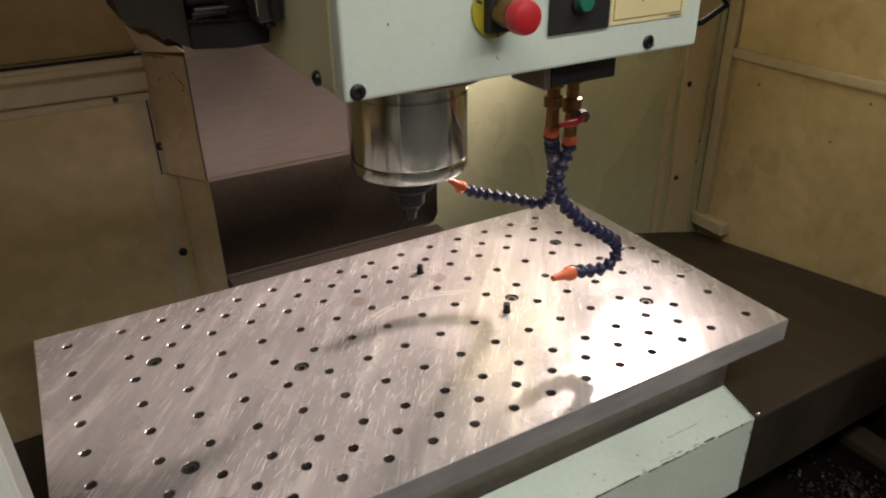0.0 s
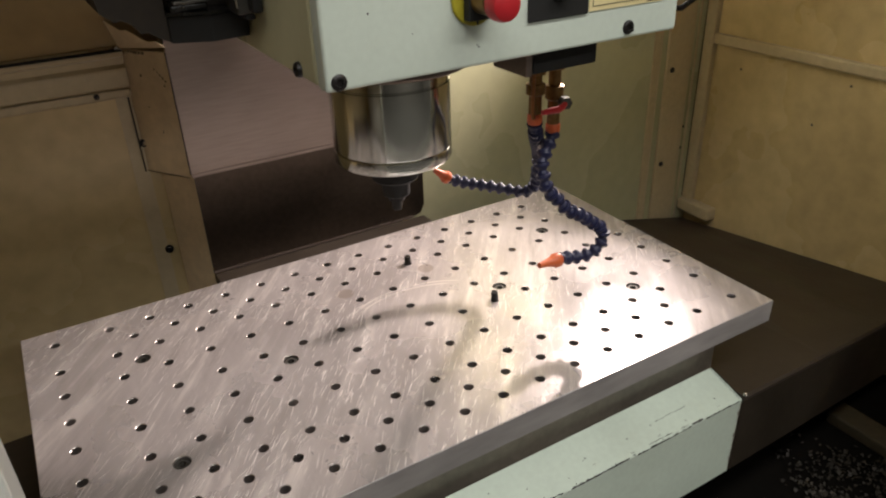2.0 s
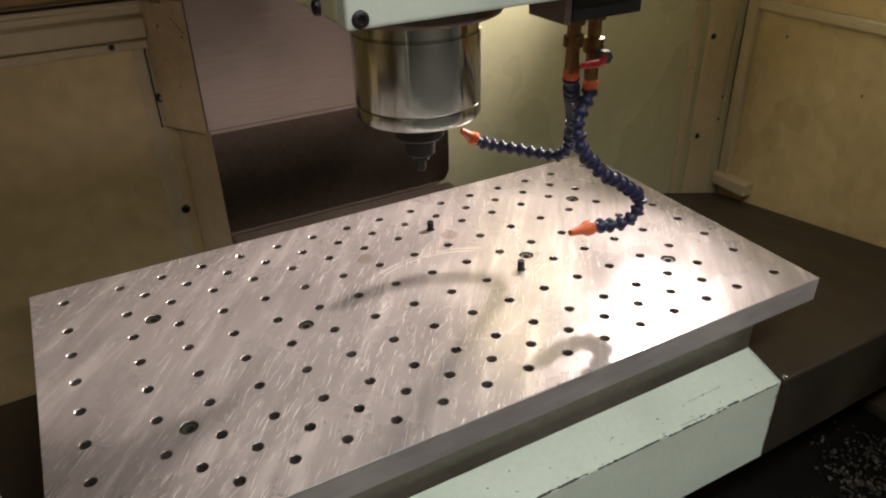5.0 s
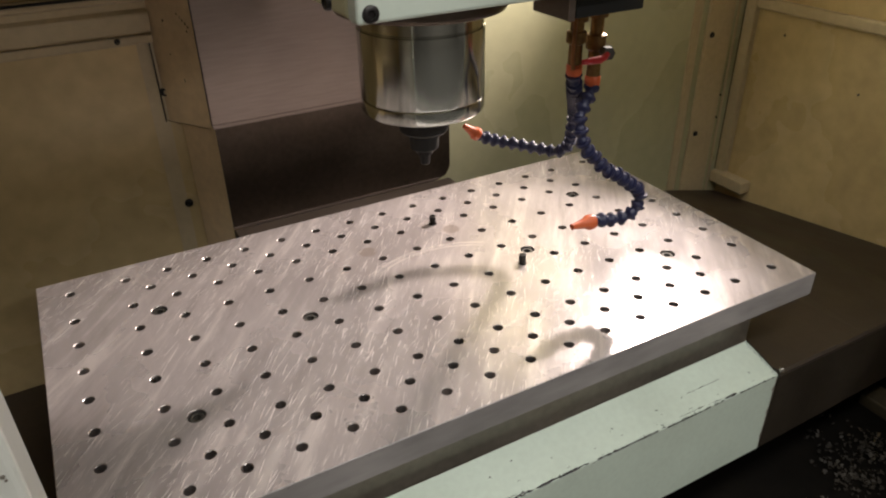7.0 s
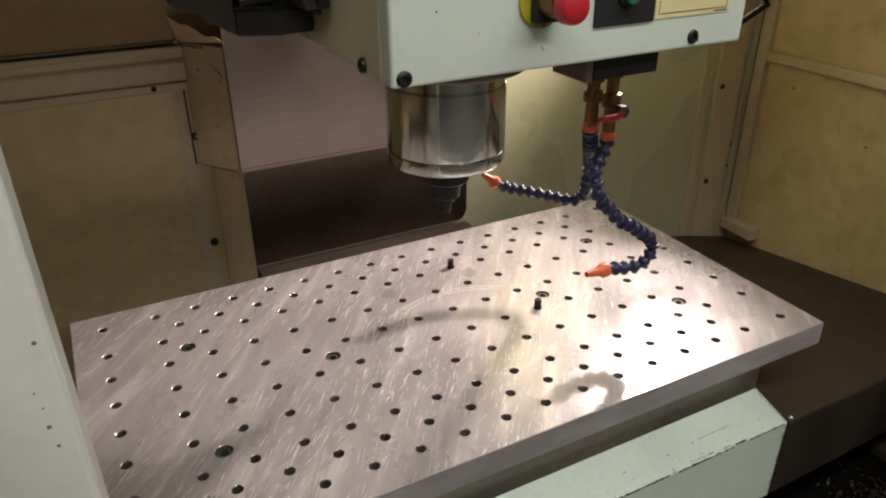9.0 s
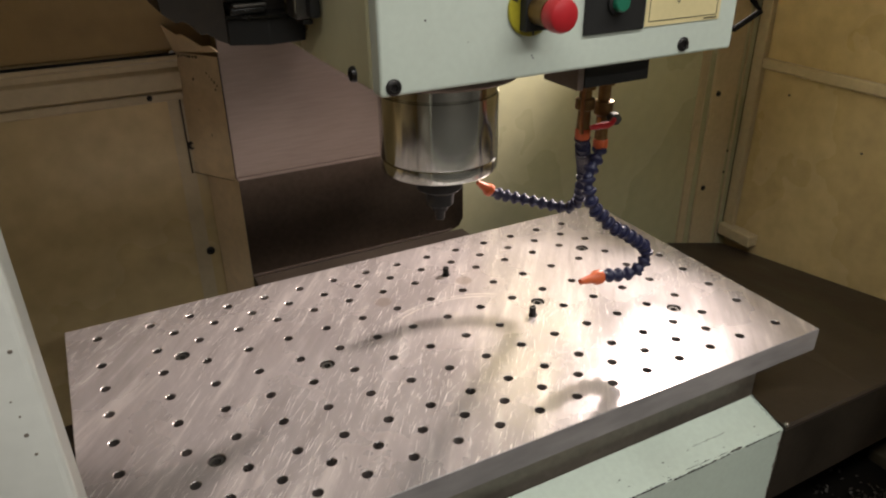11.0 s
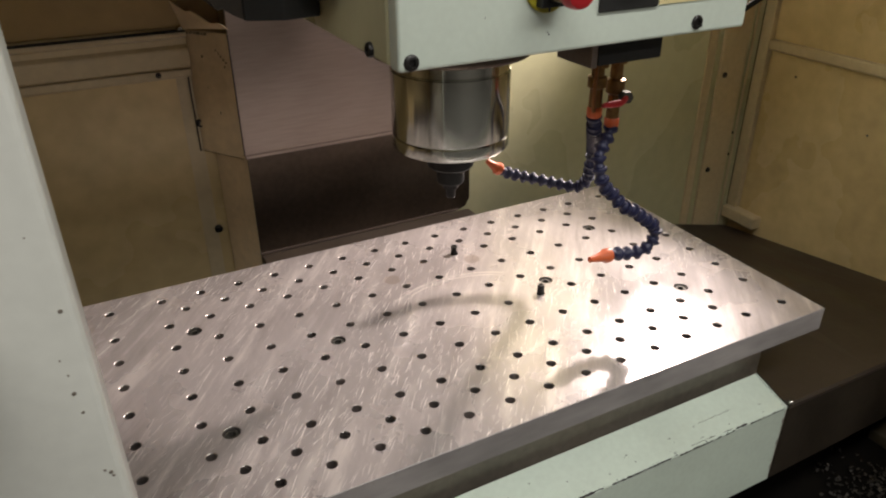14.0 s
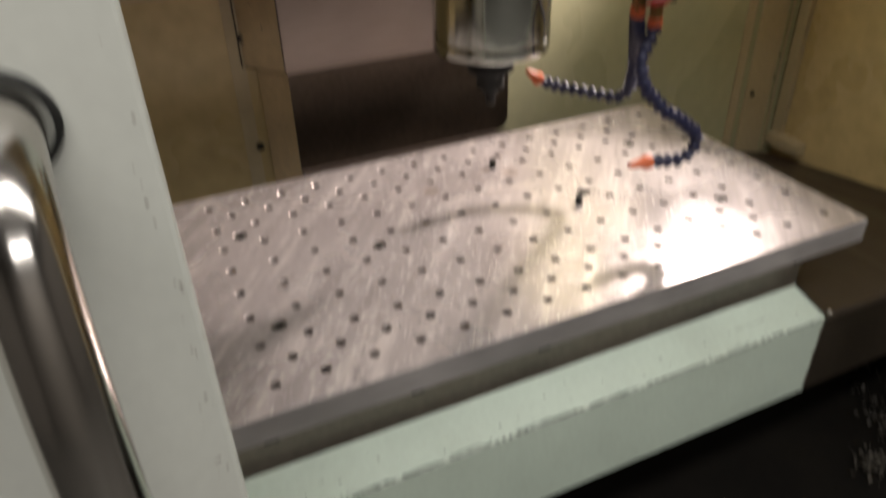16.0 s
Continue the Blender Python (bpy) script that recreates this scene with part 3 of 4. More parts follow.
bm = prism(bmesh.new(), [(-0.207, 0.80), (-0.207, 0.856), (-0.2600, 0.8402), (-0.2612, 0.8392), (-0.2615, 0.8375), (-0.2615, 0.712), (-0.255, 0.706), (-0.207, 0.706)], -0.44, 0.358)
apron = part("apron", bm, M_CAST, table, "pale green enamelled sloping apron, chipped along its edge")
bm = bmesh.new()
rng = random.Random(11)


def flake(x, s, length, width):
    """A ragged bare patch lying on the apron's slope (s: 0 inner, 1 outer edge)."""
    k = max(4, int(length / 0.003))
    up, dn = [], []
    for i in range(k + 1):
        xx = x + length * i / k
        w = width * (0.35 + rng.random()) * (0.25 if i in (0, k) else 1)
        c = s + rng.uniform(-0.008, 0.008)
        for row, d in ((up, -w), (dn, w)):
            q = c + d / 0.054
            yy, zz = -0.207 - 0.054 * q, 0.856 - 0.0162 * q
            if q > 1:
                yy, zz = -0.2617, 0.8398 - 0.054 * (q - 1)
            row.append(bm.verts.new((xx, yy - 0.0001, zz + 0.0003)))
    for i in range(k):
        bm.faces.new((up[i], up[i + 1], dn[i + 1], dn[i]))


x = -0.36
while x < 0.345:
    ln = rng.choice((0.006, 0.02, 0.05, 0.07, 0.09))
    ln = min(ln, 0.352 - x)
    if rng.random() < 0.96:
        flake(x, rng.choice((0.985, 1.0, 1.02)), ln, rng.uniform(0.0007, 0.0014))
    if rng.random() < 0.7:
        flake(x + 0.002, rng.uniform(0.92, 0.96), min(ln * 0.8, 0.35 - x), 0.0005)
    x += ln + rng.uniform(0.0005, 0.004)
for _ in range(46):
    flake(rng.uniform(-0.34, 0.33), 1 - abs(rng.gauss(0, 0.28)) % 0.9, rng.uniform(0.001, 0.004), rng.uniform(0.0003, 0.0009))
flake(0.225, 0.55, 0.055, 0.00025)
for k in range(30):
    flake(0.3578 - rng.uniform(0.0012, 0.0045), k / 30, 0.0012, rng.uniform(0.0005, 0.0014))
part("chipped_edge", bm, M_BLACKSTEEL, apron, "dark bare patches where the enamel is chipped")
bm = prism(bmesh.new(), [(-0.207, 0.8545), (-0.207, 0.8568), (-0.2602, 0.8408), (-0.2619, 0.8380), (-0.2600, 0.8370)], 0.3582, 0.3594)
part("worn_edge", bm, M_BLACKSTEEL, apron, "dark worn end edge")
bm = bmesh.new()
prev = None
for i in range(28):
    z = 0.834 - i * 0.0044
    w = 0.0015 + 0.0035 * abs(noise.noise(Vector((i * 0.37, 2.1, 0)))) + (0.002 if i % 9 == 4 else 0)
    cur = (bm.verts.new((0.3583, -0.2618, z)), bm.verts.new((0.3583 - w, -0.2618, z + 0.001)))
    if prev:
        bm.faces.new((prev[0], prev[1], cur[1], cur[0]))
    prev = cur
part("rusty_edge", bm, M_RUST, apron, "rusty chipped end edge")
part("corner_screw", bolt_head(bmesh.new(), along((0.362, -0.262, 0.846), (0.362, -0.262, 2)), 0.0032, 0.003), M_CHROME, apron, "bright corner screw", True)
for i, x in enumerate((-0.345, -0.19, -0.035, 0.352)):
    part("clamp_tab", boxed(x - 0.008, x + 0.008, -0.2085, -0.196, 0.893, 0.9165, 0.002), M_BLACKSTEEL, table)


def way_cover(x0, x1, z0, z1, y0, y1, back, fall, skirt, label):
    """Three thin sheet leaves from x0 to x1, falling from z0 to z1 and by fall to the back, over a front skirt and a dark rail."""
    ob = thing("way_cover", label, "way cover", group="table way covers")
    for i in range(3):
        ends = []
        for k in (i / 3 + (0.002 if i else 0), (i + 1) / 3):
            x, z, y = x0 + (x1 - x0) * k, z0 + (z1 - z0) * k - 0.0012 * i, y0 + (y1 - y0) * k + 0.0012 * i
            f = fall * (0.4 + 0.6 * k)
            leaf_edge = ((y, z - 0.008), (y, z - 0.003), (y + 0.003, z), (back - 0.003, z - f), (back, z - f - 0.003), (back, z - f - 0.060), (back - 0.003, z - f - 0.060), (back - 0.003, z - f - 0.006), (y + 0.004, z - 0.006), (y + 0.003, z - 0.008))
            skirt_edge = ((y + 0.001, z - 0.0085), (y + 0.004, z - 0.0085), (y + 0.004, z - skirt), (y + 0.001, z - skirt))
            ends.append([[(x, yy, zz) for yy, zz in edge] for edge in (leaf_edge, skirt_edge)])
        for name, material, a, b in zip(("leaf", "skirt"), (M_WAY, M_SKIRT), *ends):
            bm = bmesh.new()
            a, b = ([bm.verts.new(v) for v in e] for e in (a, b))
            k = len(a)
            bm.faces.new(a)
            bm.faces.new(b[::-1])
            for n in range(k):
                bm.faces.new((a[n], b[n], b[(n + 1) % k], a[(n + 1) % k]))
            part(name, bm, material, ob, "dark brown front skirt, its shade in the colour" if name == "skirt" else "")
    # hidden support under the leaves, near-black like the shaded tray
    part("rail", boxed(min(x0, x1) + 0.02, max(x0, x1) - 0.02, -0.10, 0.10, 0.5205, min(z0, z1) - fall - 0.012), M_TRAY, ob, "dark inner rail added as a hidden support")
    return ob


way_cover(0.359, 0.995, 0.845, 0.738, -0.2640, -0.1960, 0.412, 0.078, 0.130, "dull brownish grey sheet cover sloping down beside the table")
way_cover(-0.441, -0.90, 0.851, 0.842, -0.2650, -0.2610, 0.169, 0.0, 0.060, "dull grey telescopic sheet cover beside the table")

tray = thing("chip_tray", "dark chip tray under the table, its shade in the colour", "chip tray")
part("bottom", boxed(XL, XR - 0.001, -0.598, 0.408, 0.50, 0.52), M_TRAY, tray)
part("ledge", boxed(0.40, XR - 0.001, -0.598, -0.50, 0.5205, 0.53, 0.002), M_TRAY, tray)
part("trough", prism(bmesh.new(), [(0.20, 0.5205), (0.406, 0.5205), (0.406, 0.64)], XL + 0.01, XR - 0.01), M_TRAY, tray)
rng = random.Random(5)
for name, spots, count, mm in (("metal_chips", ((0.70, -0.25, 0.05), (0.62, -0.28, 0.05), (0.74, -0.30, 0.06), (0.66, -0.34, 0.06), (0.52, -0.31, 0.04)), 130, M_DUST), ("bright_chips", ((0.638, -0.180, 0.018), (0.634, -0.215, 0.020), (0.600, -0.233, 0.022), (0.66, -0.23, 0.05), (0.70, -0.16, 0.06)), 13, M_CHIP)):
    bm = bmesh.new()
    for sx, sy, spread in spots:
        for _ in range(count):
            x, y = rng.gauss(sx, spread * 0.45), rng.gauss(sy, spread * 0.35)
            z, s = 0.523 + rng.random() * 0.010, rng.uniform(0.002, 0.006)
            a = rng.uniform(0, 6.28)
            q = [Vector((math.cos(a + k * 1.6) * s * rng.uniform(0.4, 1), math.sin(a + k * 1.6) * s * rng.uniform(0.4, 1), rng.uniform(-0.002, 0.005))) for k in range(4)]
            bm.faces.new([bm.verts.new(Vector((x, y, z)) + v) for v in q])
    tagged(part(name, bm, mm), "clumps of dusty metal chips in the tray" if mm is M_DUST else "bright scattered metal chips in the tray", "chips", kind="stuff")
bm = boxed(0.785, 0.835, -0.50, -0.165, 0.5205, 0.545, 0.004)
tagged(part("tray_bar", bm, M_STRIP), "brownish flat bar lying in the chip tray", "bar")

# ---------------------------------------------------------------- spindle head
HX0, HX1, HY, HZ = -0.138, 0.240, -0.180, 1.316
head = thing("headstock", "pale green enamelled headstock with bolted front cover", "headstock")
front = part("front_cover", boxed(HX0, HX1, HY, HY + 0.018, HZ, 1.72, 0.003, 3), M_HEAD, head)
part("side_cover", boxed(HX0 + 0.0005, HX1 - 0.0005, HY + 0.0215, 0.34, HZ + 0.001, 1.72, 0.003), M_BACK, head, "cream enamelled head body behind the cover")
bolts = [(-0.127, 1.3235), (0.175, 1.3265)]
for x, z in bolts:
    part("cover_bolt", bolt_head(bmesh.new(), along((x, HY, z), (x, -1, z)), 0.0068, 0.0025), M_BLACKSTEEL, front, "black button head bolt", True)
part("cover_bolt", bolt_head(bmesh.new(), along((HX0, -0.122, 1.3235), (-1, -0.122, 1.3235)), 0.0068, 0.004), M_BLACKSTEEL, front, "black button head bolt", True)

for x, z, r in ((-0.098, 1.372, 0.0009), (0.002, 1.3345, 0.0007), (0.0035, 1.3325, 0.0008), (0.182, 1.3225, 0.0012), (-0.060, 1.352, 0.0005)):
    part("enamel_speck", lathe(bmesh.new(), [(0, 0.0003), (r, 0.0002), (r, -0.001)], along((x, HY, z), (x, -3, z)), 7), M_BLACKSTEEL, front)
SX, SY = 0.0100, 0.013
spindle = thing("spindle", "ground steel spindle nose with a black tool holder", "spindle")
at = Matrix.Translation((SX, SY, 0))
part("flange", lathe(bmesh.new(), [(0, 1.3168), (0.0935, 1.3168), (0.0935, 1.285), (0.090, 1.280), (0.072, 1.279), (0, 1.279)], at, 64), M_DARKCOVER, spindle, "dull steel flange", True)
part("housing", lathe(bmesh.new(), [(0, 1.2785), (0.0665, 1.2785), (0.0670, 1.2640), (0.0662, 1.2630), (0.0662, 1.2620), (0.0680, 1.2612), (0.0680, 1.1890), (0.0672, 1.1875), (0, 1.1875)], at, 96), M_TURNED, spindle, "ground steel housing", True)
part("end_ring", lathe(bmesh.new(), [(0, 1.1870), (0.0672, 1.1870), (0.0680, 1.1860), (0.0680, 1.1745), (0.0660, 1.1715), (0.032, 1.1715), (0.032, 1.1765), (0, 1.1765)], at, 96), M_TURNED, spindle, "", True)
part("tool_holder", lathe(bmesh.new(), [(0, 1.1760), (0.0290, 1.1760), (0.0290, 1.1625), (0.0255, 1.1600), (0.0255, 1.1570), (0.0275, 1.1550), (0.0275, 1.1450), (0.0255, 1.1430), (0.0170, 1.1425), (0.0165, 1.1235), (0.0150, 1.1220), (0, 1.1220)], at, 48), M_BLACK, spindle, "black steel tool holder", True)
part("collet", lathe(bmesh.new(), [(0, 1.1218), (0.0100, 1.1218), (0.0095, 1.1150), (0.0062, 1.1140), (0.0060, 1.1035), (0.0052, 1.1025), (0, 1.1025)], at, 24), M_BLACKSTEEL, spindle, "small dark steel collet with a tool shank", True)
for k in range(2):
    m = at @ Matrix.Rotation(2.2 + k * math.pi, 4, "Z")
    part("drive_key", boxed(0.0262, 0.0320, -0.0075, 0.0075, 1.1590, 1.1712, 0.001, m=m), M_BLACKSTEEL, spindle, "dark steel drive key")

# emergency stop, panel and warning label on the front cover
stop = thing("emergency_stop", "red mushroom emergency stop on a yellow ring", "emergency stop")
facing = along((-0.001, HY, 1.3735), (-0.001, -1, 1.3735))
ring = part("yellow_ring", lathe(bmesh.new(), [(0, 0.0004), (0.0225, 0.0004), (0.0225, 0.0022), (0.0215, 0.003), (0, 0.003)], facing, 40), M_YELLOW, stop, "yellow printed ring", True)
for k in range(3):
    m = facing @ Matrix.Rotation(k * 2.094 + 0.6, 4, "Z")
    part("ring_print", boxed(0.016, 0.0217, -0.0010, 0.0010, 0.0031, 0.0034, m=m), M_INK, ring)
m = facing
part("base_block", boxed(-0.0125, 0.0125, -0.0165, 0.0165, 0.0031, 0.013, 0.001, m=m), M_BLACK, stop, "black plastic base block")
part("collar", lathe(bmesh.new(), [(0, 0.0131), (0.0115, 0.0131), (0.0115, 0.031), (0, 0.031)], facing, 32), M_BRASS, stop, "brownish metal collar", True)
part("button", lathe(bmesh.new(), [(0, 0.0311), (0.0105, 0.0311), (0.0128, 0.034), (0.0138, 0.037), (0.0138, 0.044), (0.0125, 0.048), (0.009, 0.0498), (0, 0.0505)], facing, 40), M_RED, stop, "red mushroom button", True)

panel = thing("switch_panel", "black switch plate with a green push button", "switch panel")
part("plate", boxed(0.054, 0.1215, HY - 0.0025, HY - 0.0003, 1.346, 1.43, 0.001), M_BLACK, panel)
g = along((0.088, HY - 0.0025, 1.372), (0.088, -1, 1.372))
bezel = part("bezel", lathe(bmesh.new(), [(0, 0), (0.0110, 0), (0.0110, 0.003), (0.0095, 0.004), (0, 0.004)], g, 32), M_BLACK, panel, "", True)
part("green_button", lathe(bmesh.new(), [(0, 0.004), (0.0080, 0.004), (0.0080, 0.008), (0.0068, 0.0095), (0, 0.010)], g, 32), M_GREEN, bezel, "green push button", True)

sign = thing("warning_label", "yellowed warning label with a thin black border", "label")
sheet = part("sheet", boxed(0.1235, 0.2160, HY - 0.0010, HY - 0.0002, 1.347, 1.435), M_LABEL, sign)
bx0, bx1, bz0, bz1 = 0.1275, 0.2120, 1.351, 1.431
for a in ((bx0, bx1, bz0, bz0 + 0.0007), (bx0, bx1, bz1 - 0.0007, bz1), (bx0, bx0 + 0.0007, bz0 + 0.001, bz1 - 0.001), (bx1 - 0.0007, bx1, bz0 + 0.001, bz1 - 0.001)):
    part("border", boxed(a[0], a[1], HY - 0.0013, HY - 0.00105, a[2], a[3]), M_INK, sheet)
for s in (-1, 1):
    m = pose(0.162 + s * 0.0035, HY - 0.00118, 1.372, 0, s * 27, 0)
    part("symbol_line", boxed(-0.0004, 0.0004, -0.00012, 0.00012, -0.0075, 0.0075, m=m), M_INK, sheet)
part("small_print", boxed(0.196, 0.2125, HY - 0.0013, HY - 0.00105, 1.3483, 1.3495), M_INK, sheet)

# ---------------------------------------------------------------- coolant manifold, valves, hoses
block = thing("coolant_block", "black coolant manifold block under the spindle head", "manifold")
part("body", boxed(0.0915, 0.172, -0.142, -0.085, 1.2855, HZ - 0.0005, 0.0015), M_BLACK, block)
part("bracket", boxed(0.083, 0.0905, -0.142, -0.085, 1.284, HZ - 0.0005, 0.001), M_STAINLESS, block, "bare steel bracket plate")


def fitting(x, y, top, bottom, label):
    ob = thing("hose_fitting", label, "pipe fitting", group="hose fittings")
    m = Matrix.Translation((x, y, 0))
    h = top - bottom
    part("hex_nut", lathe(bmesh.new(), [(0, top), (0.0102, top), (0.0114, top - 0.002), (0.0114, top - 0.014), (0.0102, top - 0.016), (0, top - 0.016)], m, 6), M_BRASS, ob)
    barrel = part("barrel", lathe(bmesh.new(), [(0, top - 0.0162), (0.0070, top - 0.0162), (0.0070, top - h * 0.42), (0.0104, top - h * 0.44), (0.0104, top - h * 0.62), (0.0070, top - h * 0.66), (0.0074, bottom + 0.0002), (0, bottom + 0.0002)], m, 24), M_BRASS, ob, "", True)
    part("orange_adapter", lathe(bmesh.new(), [(0, bottom), (0.0076, bottom), (0.0084, bottom - 0.0015), (0.0084, bottom - 0.0095), (0.0072, bottom - 0.012), (0, bottom - 0.012)], m, 20), M_ORANGE, barrel, "orange plastic adapter", True)
    return ob


FA, FB = (0.133, -0.093), (0.163, -0.088)
fitting(FA[0], FA[1], 1.2853, 1.226, "tarnished brass valve fitting with an orange adapter")
fb = fitting(FB[0], FB[1], 1.2853, 1.208, "tarnished brass ball valve with a red lever")
m = along((0.167, -0.092, 1.2360), (0.1605, -0.115, 1.2365))
part("stem", lathe(bmesh.new(), [(0, -0.004), (0.0045, -0.004), (0.0045, 0.012), (0.0070, 0.012), (0.0070, 0.021), (0, 0.021)], m, 6), M_WORN, fb, "dull steel hexagon stem nut")
lever = tube(bmesh.new(), [(0.1590, -0.1125, 1.2370), (0.1530, -0.1150, 1.2350), (0.1470, -0.1160, 1.2335), (0.1360, -0.1170, 1.2345), (0.1235, -0.1180, 1.2350)], [0.0028, 0.0036, 0.0038, 0.0036, 0.0026], 10)
part("lever", lever, M_LEVER, fb, "red vinyl covered lever", True)
pipe = part("copper_pipe", tube(bmesh.new(), curve_points([(0.122, -0.104, 1.284), (0.1215, -0.104, 1.262), (0.1215, -0.104, 1.235), (0.124, -0.103, 1.222)], 0.004), 0.0022, 10), M_COPPER, smooth=True)
tagged(pipe, "thin copper pipe beside the brass fittings", "pipe")

BEAD = bmesh.new()
lathe(BEAD, [(0, -0.0028), (0.0042, -0.0028), (0.0062, -0.0005), (0.0066, 0.0018), (0.0054, 0.0042), (0.0050, 0.0056), (0.0058, 0.0074), (0.0084, 0.0096), (0.0091, 0.0116), (0.0086, 0.0134), (0.0060, 0.0136), (0, 0.0115)], None, 18)
bead_me = bpy.data.meshes.new("segment")
bmesh.ops.recalc_face_normals(BEAD, faces=BEAD.faces)
BEAD.to_mesh(bead_me)
BEAD.free()
bead_me.materials.append(M_BLUE)
bead_me.shade_smooth()
bead_me.set_sharp_from_angle(angle=radians(50))


def hose(ctrl, tip, label):
    """A chain of ball-jointed segments along ctrl, ending in a cone nozzle at tip."""
    ob = thing("coolant_hose", label, "coolant hose", group="coolant hoses")
    pts = curve_points(ctrl, 0.0130)
    for a, b in zip(pts, pts[1:]):
        seg = new("segment", bead_me)
        seg.parent = ob
        seg.matrix_world = along(b, a)
    length = (Vector(tip) - pts[-1]).length
    bm = lathe(bmesh.new(), [(0, 0), (0.0064, 0), (0.0088, 0.0025), (0.0090, length * 0.28), (0.0064, length * 0.42), (0.0050, length * 0.65), (0.0034, length), (0.0020, length), (0.0018, length * 0.7), (0, length * 0.7)], along(pts[-1], tip), 20)
    part("nozzle", bm, M_ORANGE, ob, "orange cone nozzle", True)
    return ob


hose([(FA[0], FA[1], 1.2155), (0.1462, -0.0793, 1.1931), (0.2045, -0.0105, 1.1400), (0.2144, 0.0029, 1.1075), (0.2220, 0.0157, 1.0825), (0.2165, 0.0276, 1.0670), (0.1994, 0.0506, 1.0662), (0.1781, 0.0657, 1.0712), (0.1540, 0.0806, 1.0762), (0.1256, 0.0836, 1.0885), (0.1165, 0.0862, 1.0950)],
     (0.1060, 0.0885, 1.1045), "blue jointed coolant hose with an orange nozzle at the spindle")
hose([(FB[0], FB[1], 1.1960), (0.1530, -0.0940, 1.1850), (0.1395, -0.1000, 1.1700), (0.1394, -0.1054, 1.152), (0.1434, -0.1094, 1.136), (0.1578, -0.1105, 1.122), (0.1685, -0.1156, 1.108), (0.1882, -0.1177, 1.097), (0.1992, -0.1195, 1.087), (0.2149, -0.1202, 1.076), (0.2234, -0.1199, 1.063), (0.2204, -0.1204, 1.05), (0.2101, -0.1186, 1.04), (0.1969, -0.1129, 1.036), (0.1814, -0.1101, 1.038), (0.1703, -0.1097, 1.04), (0.158, -0.11, 1.0412)],
     (0.1307, -0.1134, 1.044), "blue jointed coolant hose looped over the plate")

# ---------------------------------------------------------------- tool changer arm beside the head
changer = thing("tool_changer", "black tool changer arm beside the spindle head", "tool changer")
jaw = [(-0.2110, 0.010), (-0.1760, -0.006), (-0.1400, 0.000), (-0.1385, 0.006), (-0.1385, 0.075), (-0.2110, 0.075)]
bm = column(bmesh.new(), jaw, 1.3315, 1.3560)
bmesh.ops.bevel(bm, geom=list(bm.edges), offset=0.0014, segments=2, affect="EDGES", profile=0.5)
part("gripper", bm, M_BLACK, changer)
lip = [(-0.2120, 0.006), (-0.1760, -0.010), (-0.1410, -0.004), (-0.1410, 0.070), (-0.2120, 0.070)]
bm = column(bmesh.new(), lip, 1.3565, 1.3595)
part("lip", bm, M_GLOSS, changer, "glossy black plastic lip")
bm = bmesh.new()
outline = [(-0.2115, 1.3330), (-0.2200, 1.3370), (-0.2300, 1.3440), (-0.2350, 1.3430), (-0.2400, 1.3510), (-0.2500, 1.3570), (-0.2550, 1.3555), (-0.2660, 1.3640), (-0.2720, 1.4000), (-0.2720, 1.4600), (-0.2115, 1.4600)]
a = [bm.verts.new((x, 0.012, z)) for x, z in outline]
b = [bm.verts.new((x, 0.110, z)) for x, z in outline]
bm.faces.new(a)
bm.faces.new(b[::-1])
for i in range(len(outline)):
    j = (i + 1) % len(outline)
    bm.faces.new((a[i], b[i], b[j], a[j]))
part("wing", bm, M_DARKBROWN, changer, "dark brown casting with notched lower edge, shade in its colour")
part("carrier", boxed(-0.2085, -0.1745, 0.000, 0.090, 1.3600, 1.3665, 0.002, 3), M_GLOSS, changer, "glossy black carrier")
# a shiny strip stands in for the highlight on the carrier's edge
part("rail", boxed(-0.2060, -0.1750, -0.004, 0.006, 1.3668, 1.3700, 0.0012), M_WORN, changer, "thin steel strip set in for the carrier's edge highlight")
part("upper_jaw", boxed(-0.2105, -0.1750, 0.002, 0.095, 1.3705, 1.4700, 0.005, 3), M_BLACK, changer)
# solid dark block standing in for the shade of an open recess
part("recess", boxed(-0.1740, -0.1515, 0.020, 0.090, 1.3600, 1.4700), M_DARKBROWN, changer)
part("latch", boxed(-0.1595, -0.1435, -0.040, -0.012, 1.3575, 1.4100, 0.003, 3), M_WORN, changer, "dull greenish grey steel latch")
part("latch_edge", boxed(-0.1605, -0.1580, -0.0425, -0.0395, 1.3640, 1.4080, 0.001), M_CHROME, changer, "bright steel strip along the latch edge")
part("key", boxed(-0.1500, -0.1400, -0.056, -0.0405, 1.3600, 1.4700, 0.003), M_BLACK, changer)
part("key_foot", boxed(-0.1520, -0.1430, -0.038, -0.010, 1.3525, 1.3570, 0.001), M_BLACK, changer)

# ---------------------------------------------------------------- work lamp on a bent arm
lamp = thing("work_lamp", "round machine work lamp on a bent dark arm", "work lamp")
aim = along(LAMP, AIM)
part("shade", lathe(bmesh.new(), [(0.070, 0.010), (0.074, 0.012), (0.077, -0.010), (0.070, -0.050), (0.045, -0.082), (0, -0.088), (0, -0.080), (0.042, -0.076), (0.066, -0.046), (0.070, 0.010)], aim, 32), M_BLACK, lamp, "", True)
arm = tube(bmesh.new(), [(0.2450, 0.10, 1.337), (0.30, 0.09, 1.310), (0.40, 0.05, 1.282), (0.447, 0.0, 1.288), (0.491, 0.0, 1.307), (0.473, 0.0, 1.323), (0.52, 0.10, 1.42), (0.62, 0.19, 1.51), LAMP + Vector((0.03, 0.02, 0.060))], 0.0042, 8)
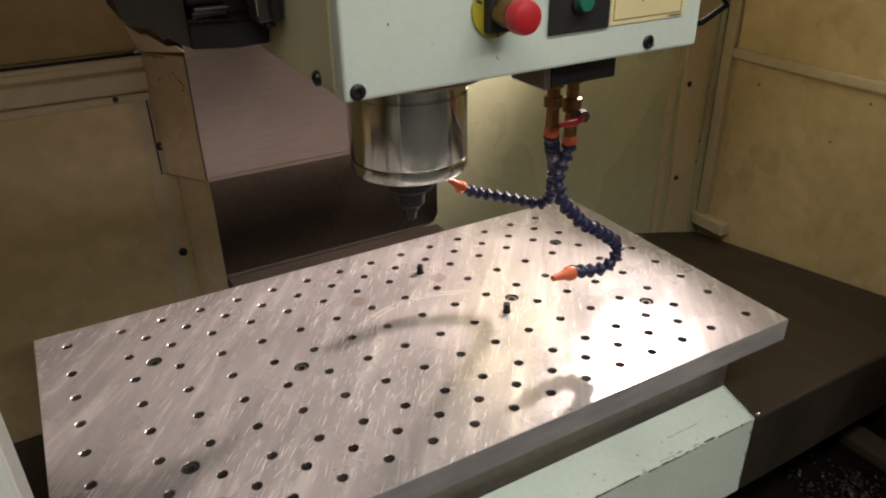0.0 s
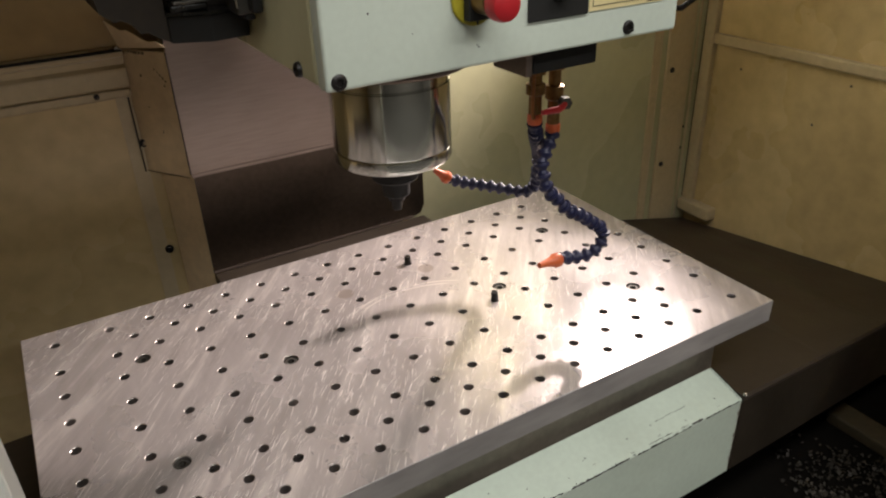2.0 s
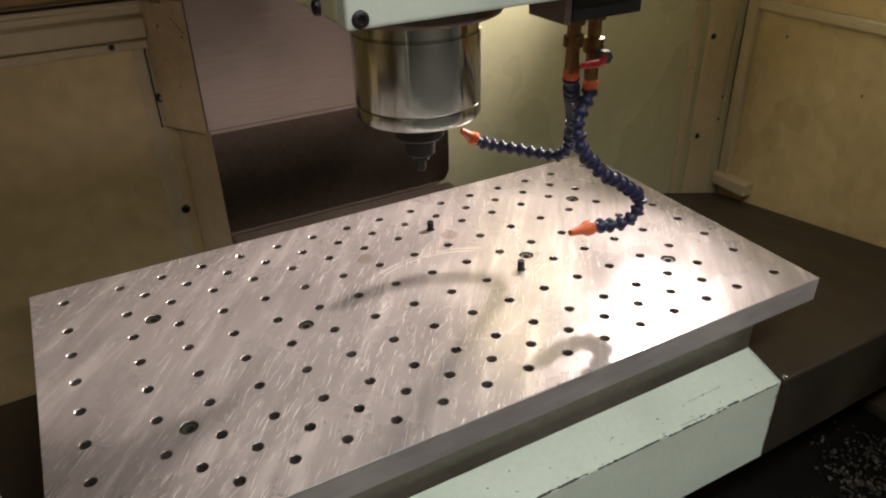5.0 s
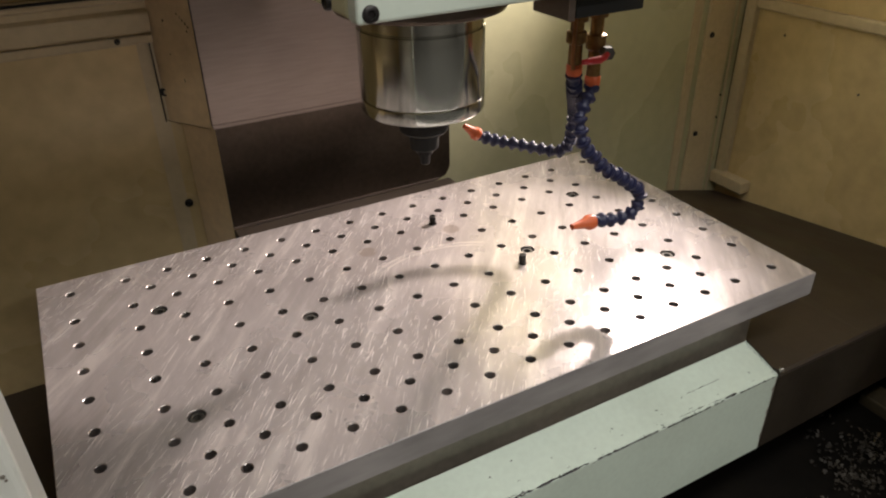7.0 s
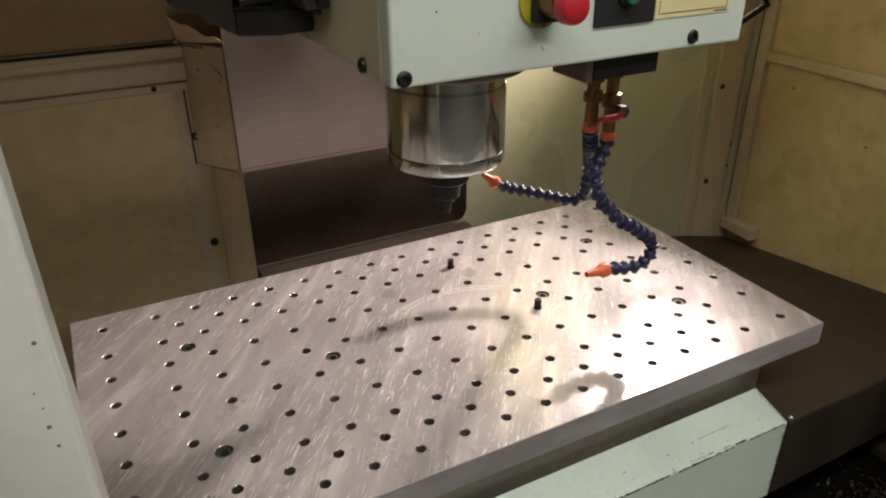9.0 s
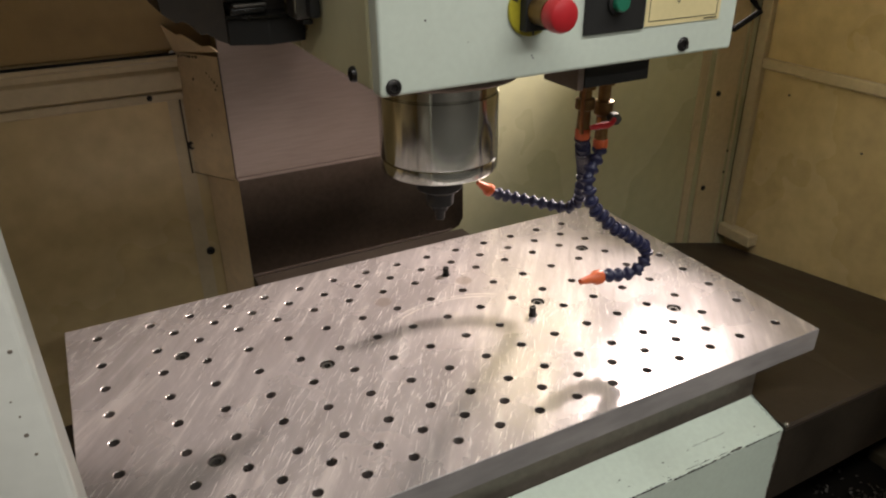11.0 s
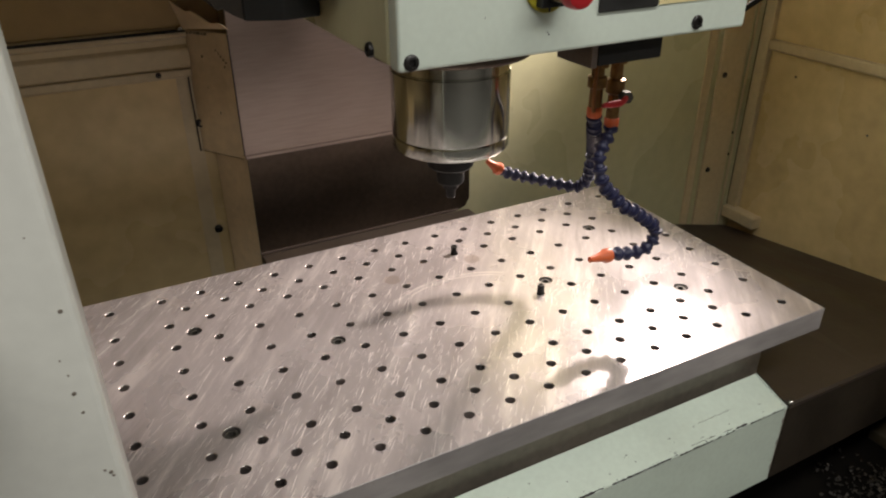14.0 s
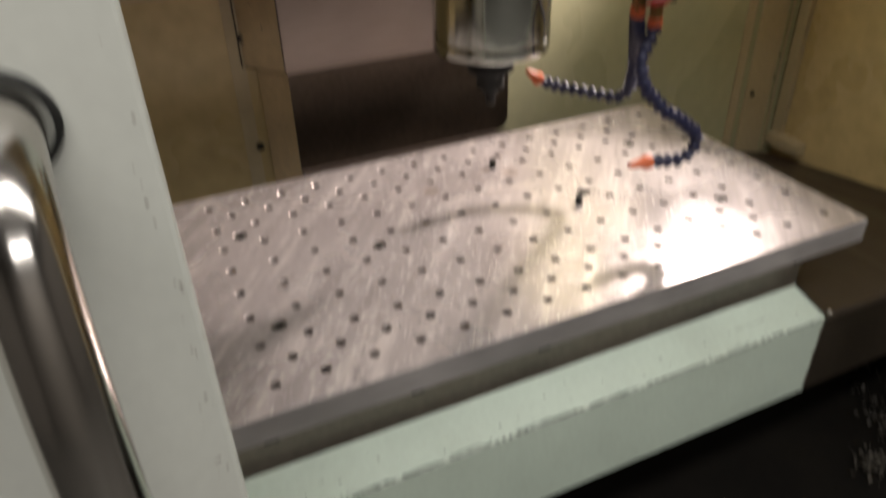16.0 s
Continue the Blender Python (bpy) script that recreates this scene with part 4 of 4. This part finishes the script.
# near-black keeps the arm dark so close to the lamp
part("arm", arm, M_TRAY, lamp, "bent dark brown steel arm", True)
part("bracket", boxed(0.2402, 0.2455, 0.080, 0.120, 1.3250, 1.3500, 0.001), M_DARKBROWN, lamp, "dark steel bracket on the headstock")

# ---------------------------------------------------------------- sliding door with its handle
door = thing("door_1", "grey-green enamelled sliding door, slid open", "door", kind="structure")
leaf = part("leaf", boxed(-1.12, -0.383, -0.452, -0.425, 0.35, 1.78, 0.003, 3), M_DOOR, door)
bm = bmesh.new()
rng = random.Random(21)
for _ in range(24):
    r = rng.uniform(0.0003, 0.0009)
    lathe(bm, [(0, 0.0003), (r, 0.0002), (r, -0.001)], along((-0.3875 - abs(rng.gauss(0, 0.0035)), -0.452, rng.uniform(1.08, 1.36)), (-0.39, -3, 1.2)), 7)
part("chipped_dots", bm, M_RUST, leaf, "dark specks of chipped enamel near the edge")
HXC = -0.4310
path = curve_points([(HXC, -0.4535, 1.334), (HXC, -0.474, 1.331), (HXC, -0.494, 1.318), (HXC, -0.508, 1.290), (HXC, -0.519, 1.245), (HXC, -0.525, 1.190), (HXC, -0.527, 1.130), (HXC, -0.525, 1.070), (HXC, -0.519, 1.015), (HXC, -0.508, 0.970), (HXC, -0.494, 0.942), (HXC, -0.474, 0.929), (HXC, -0.4535, 0.926)], 0.006)
handle = part("handle", tube(bmesh.new(), path, 0.0145, 28), M_TUBE, door, "polished chrome tube handle", True)
for z in (1.334, 0.926):
    m = along((HXC, -0.452, z), (HXC, -1, z))
    part("handle_ring", lathe(bmesh.new(), [(0.0170, 0.0003), (0.0198, 0.0003), (0.0198, 0.003), (0.0188, 0.004), (0.0170, 0.004), (0.0170, 0.0003)], m, 36), M_BLACK, handle, "black rubber ring", True)

for tube_x, tube_y, _ in TUBES:
    fixture = thing("ceiling_light", "long white ceiling tube light under the workshop ceiling", "ceiling light", group="ceiling lights")
    part("housing", boxed(tube_x - 0.62, tube_x + 0.62, tube_y - 0.16, tube_y + 0.16, 2.89, 2.9995, 0.01), M_SHOP, fixture)
    for end in (-1, 1):
        part("end_cap", boxed(tube_x + end * 0.6325 - 0.0120, tube_x + end * 0.6325 + 0.0120, tube_y - 0.15, tube_y + 0.15, 2.892, 2.9990, 0.004), M_BLACK, fixture)
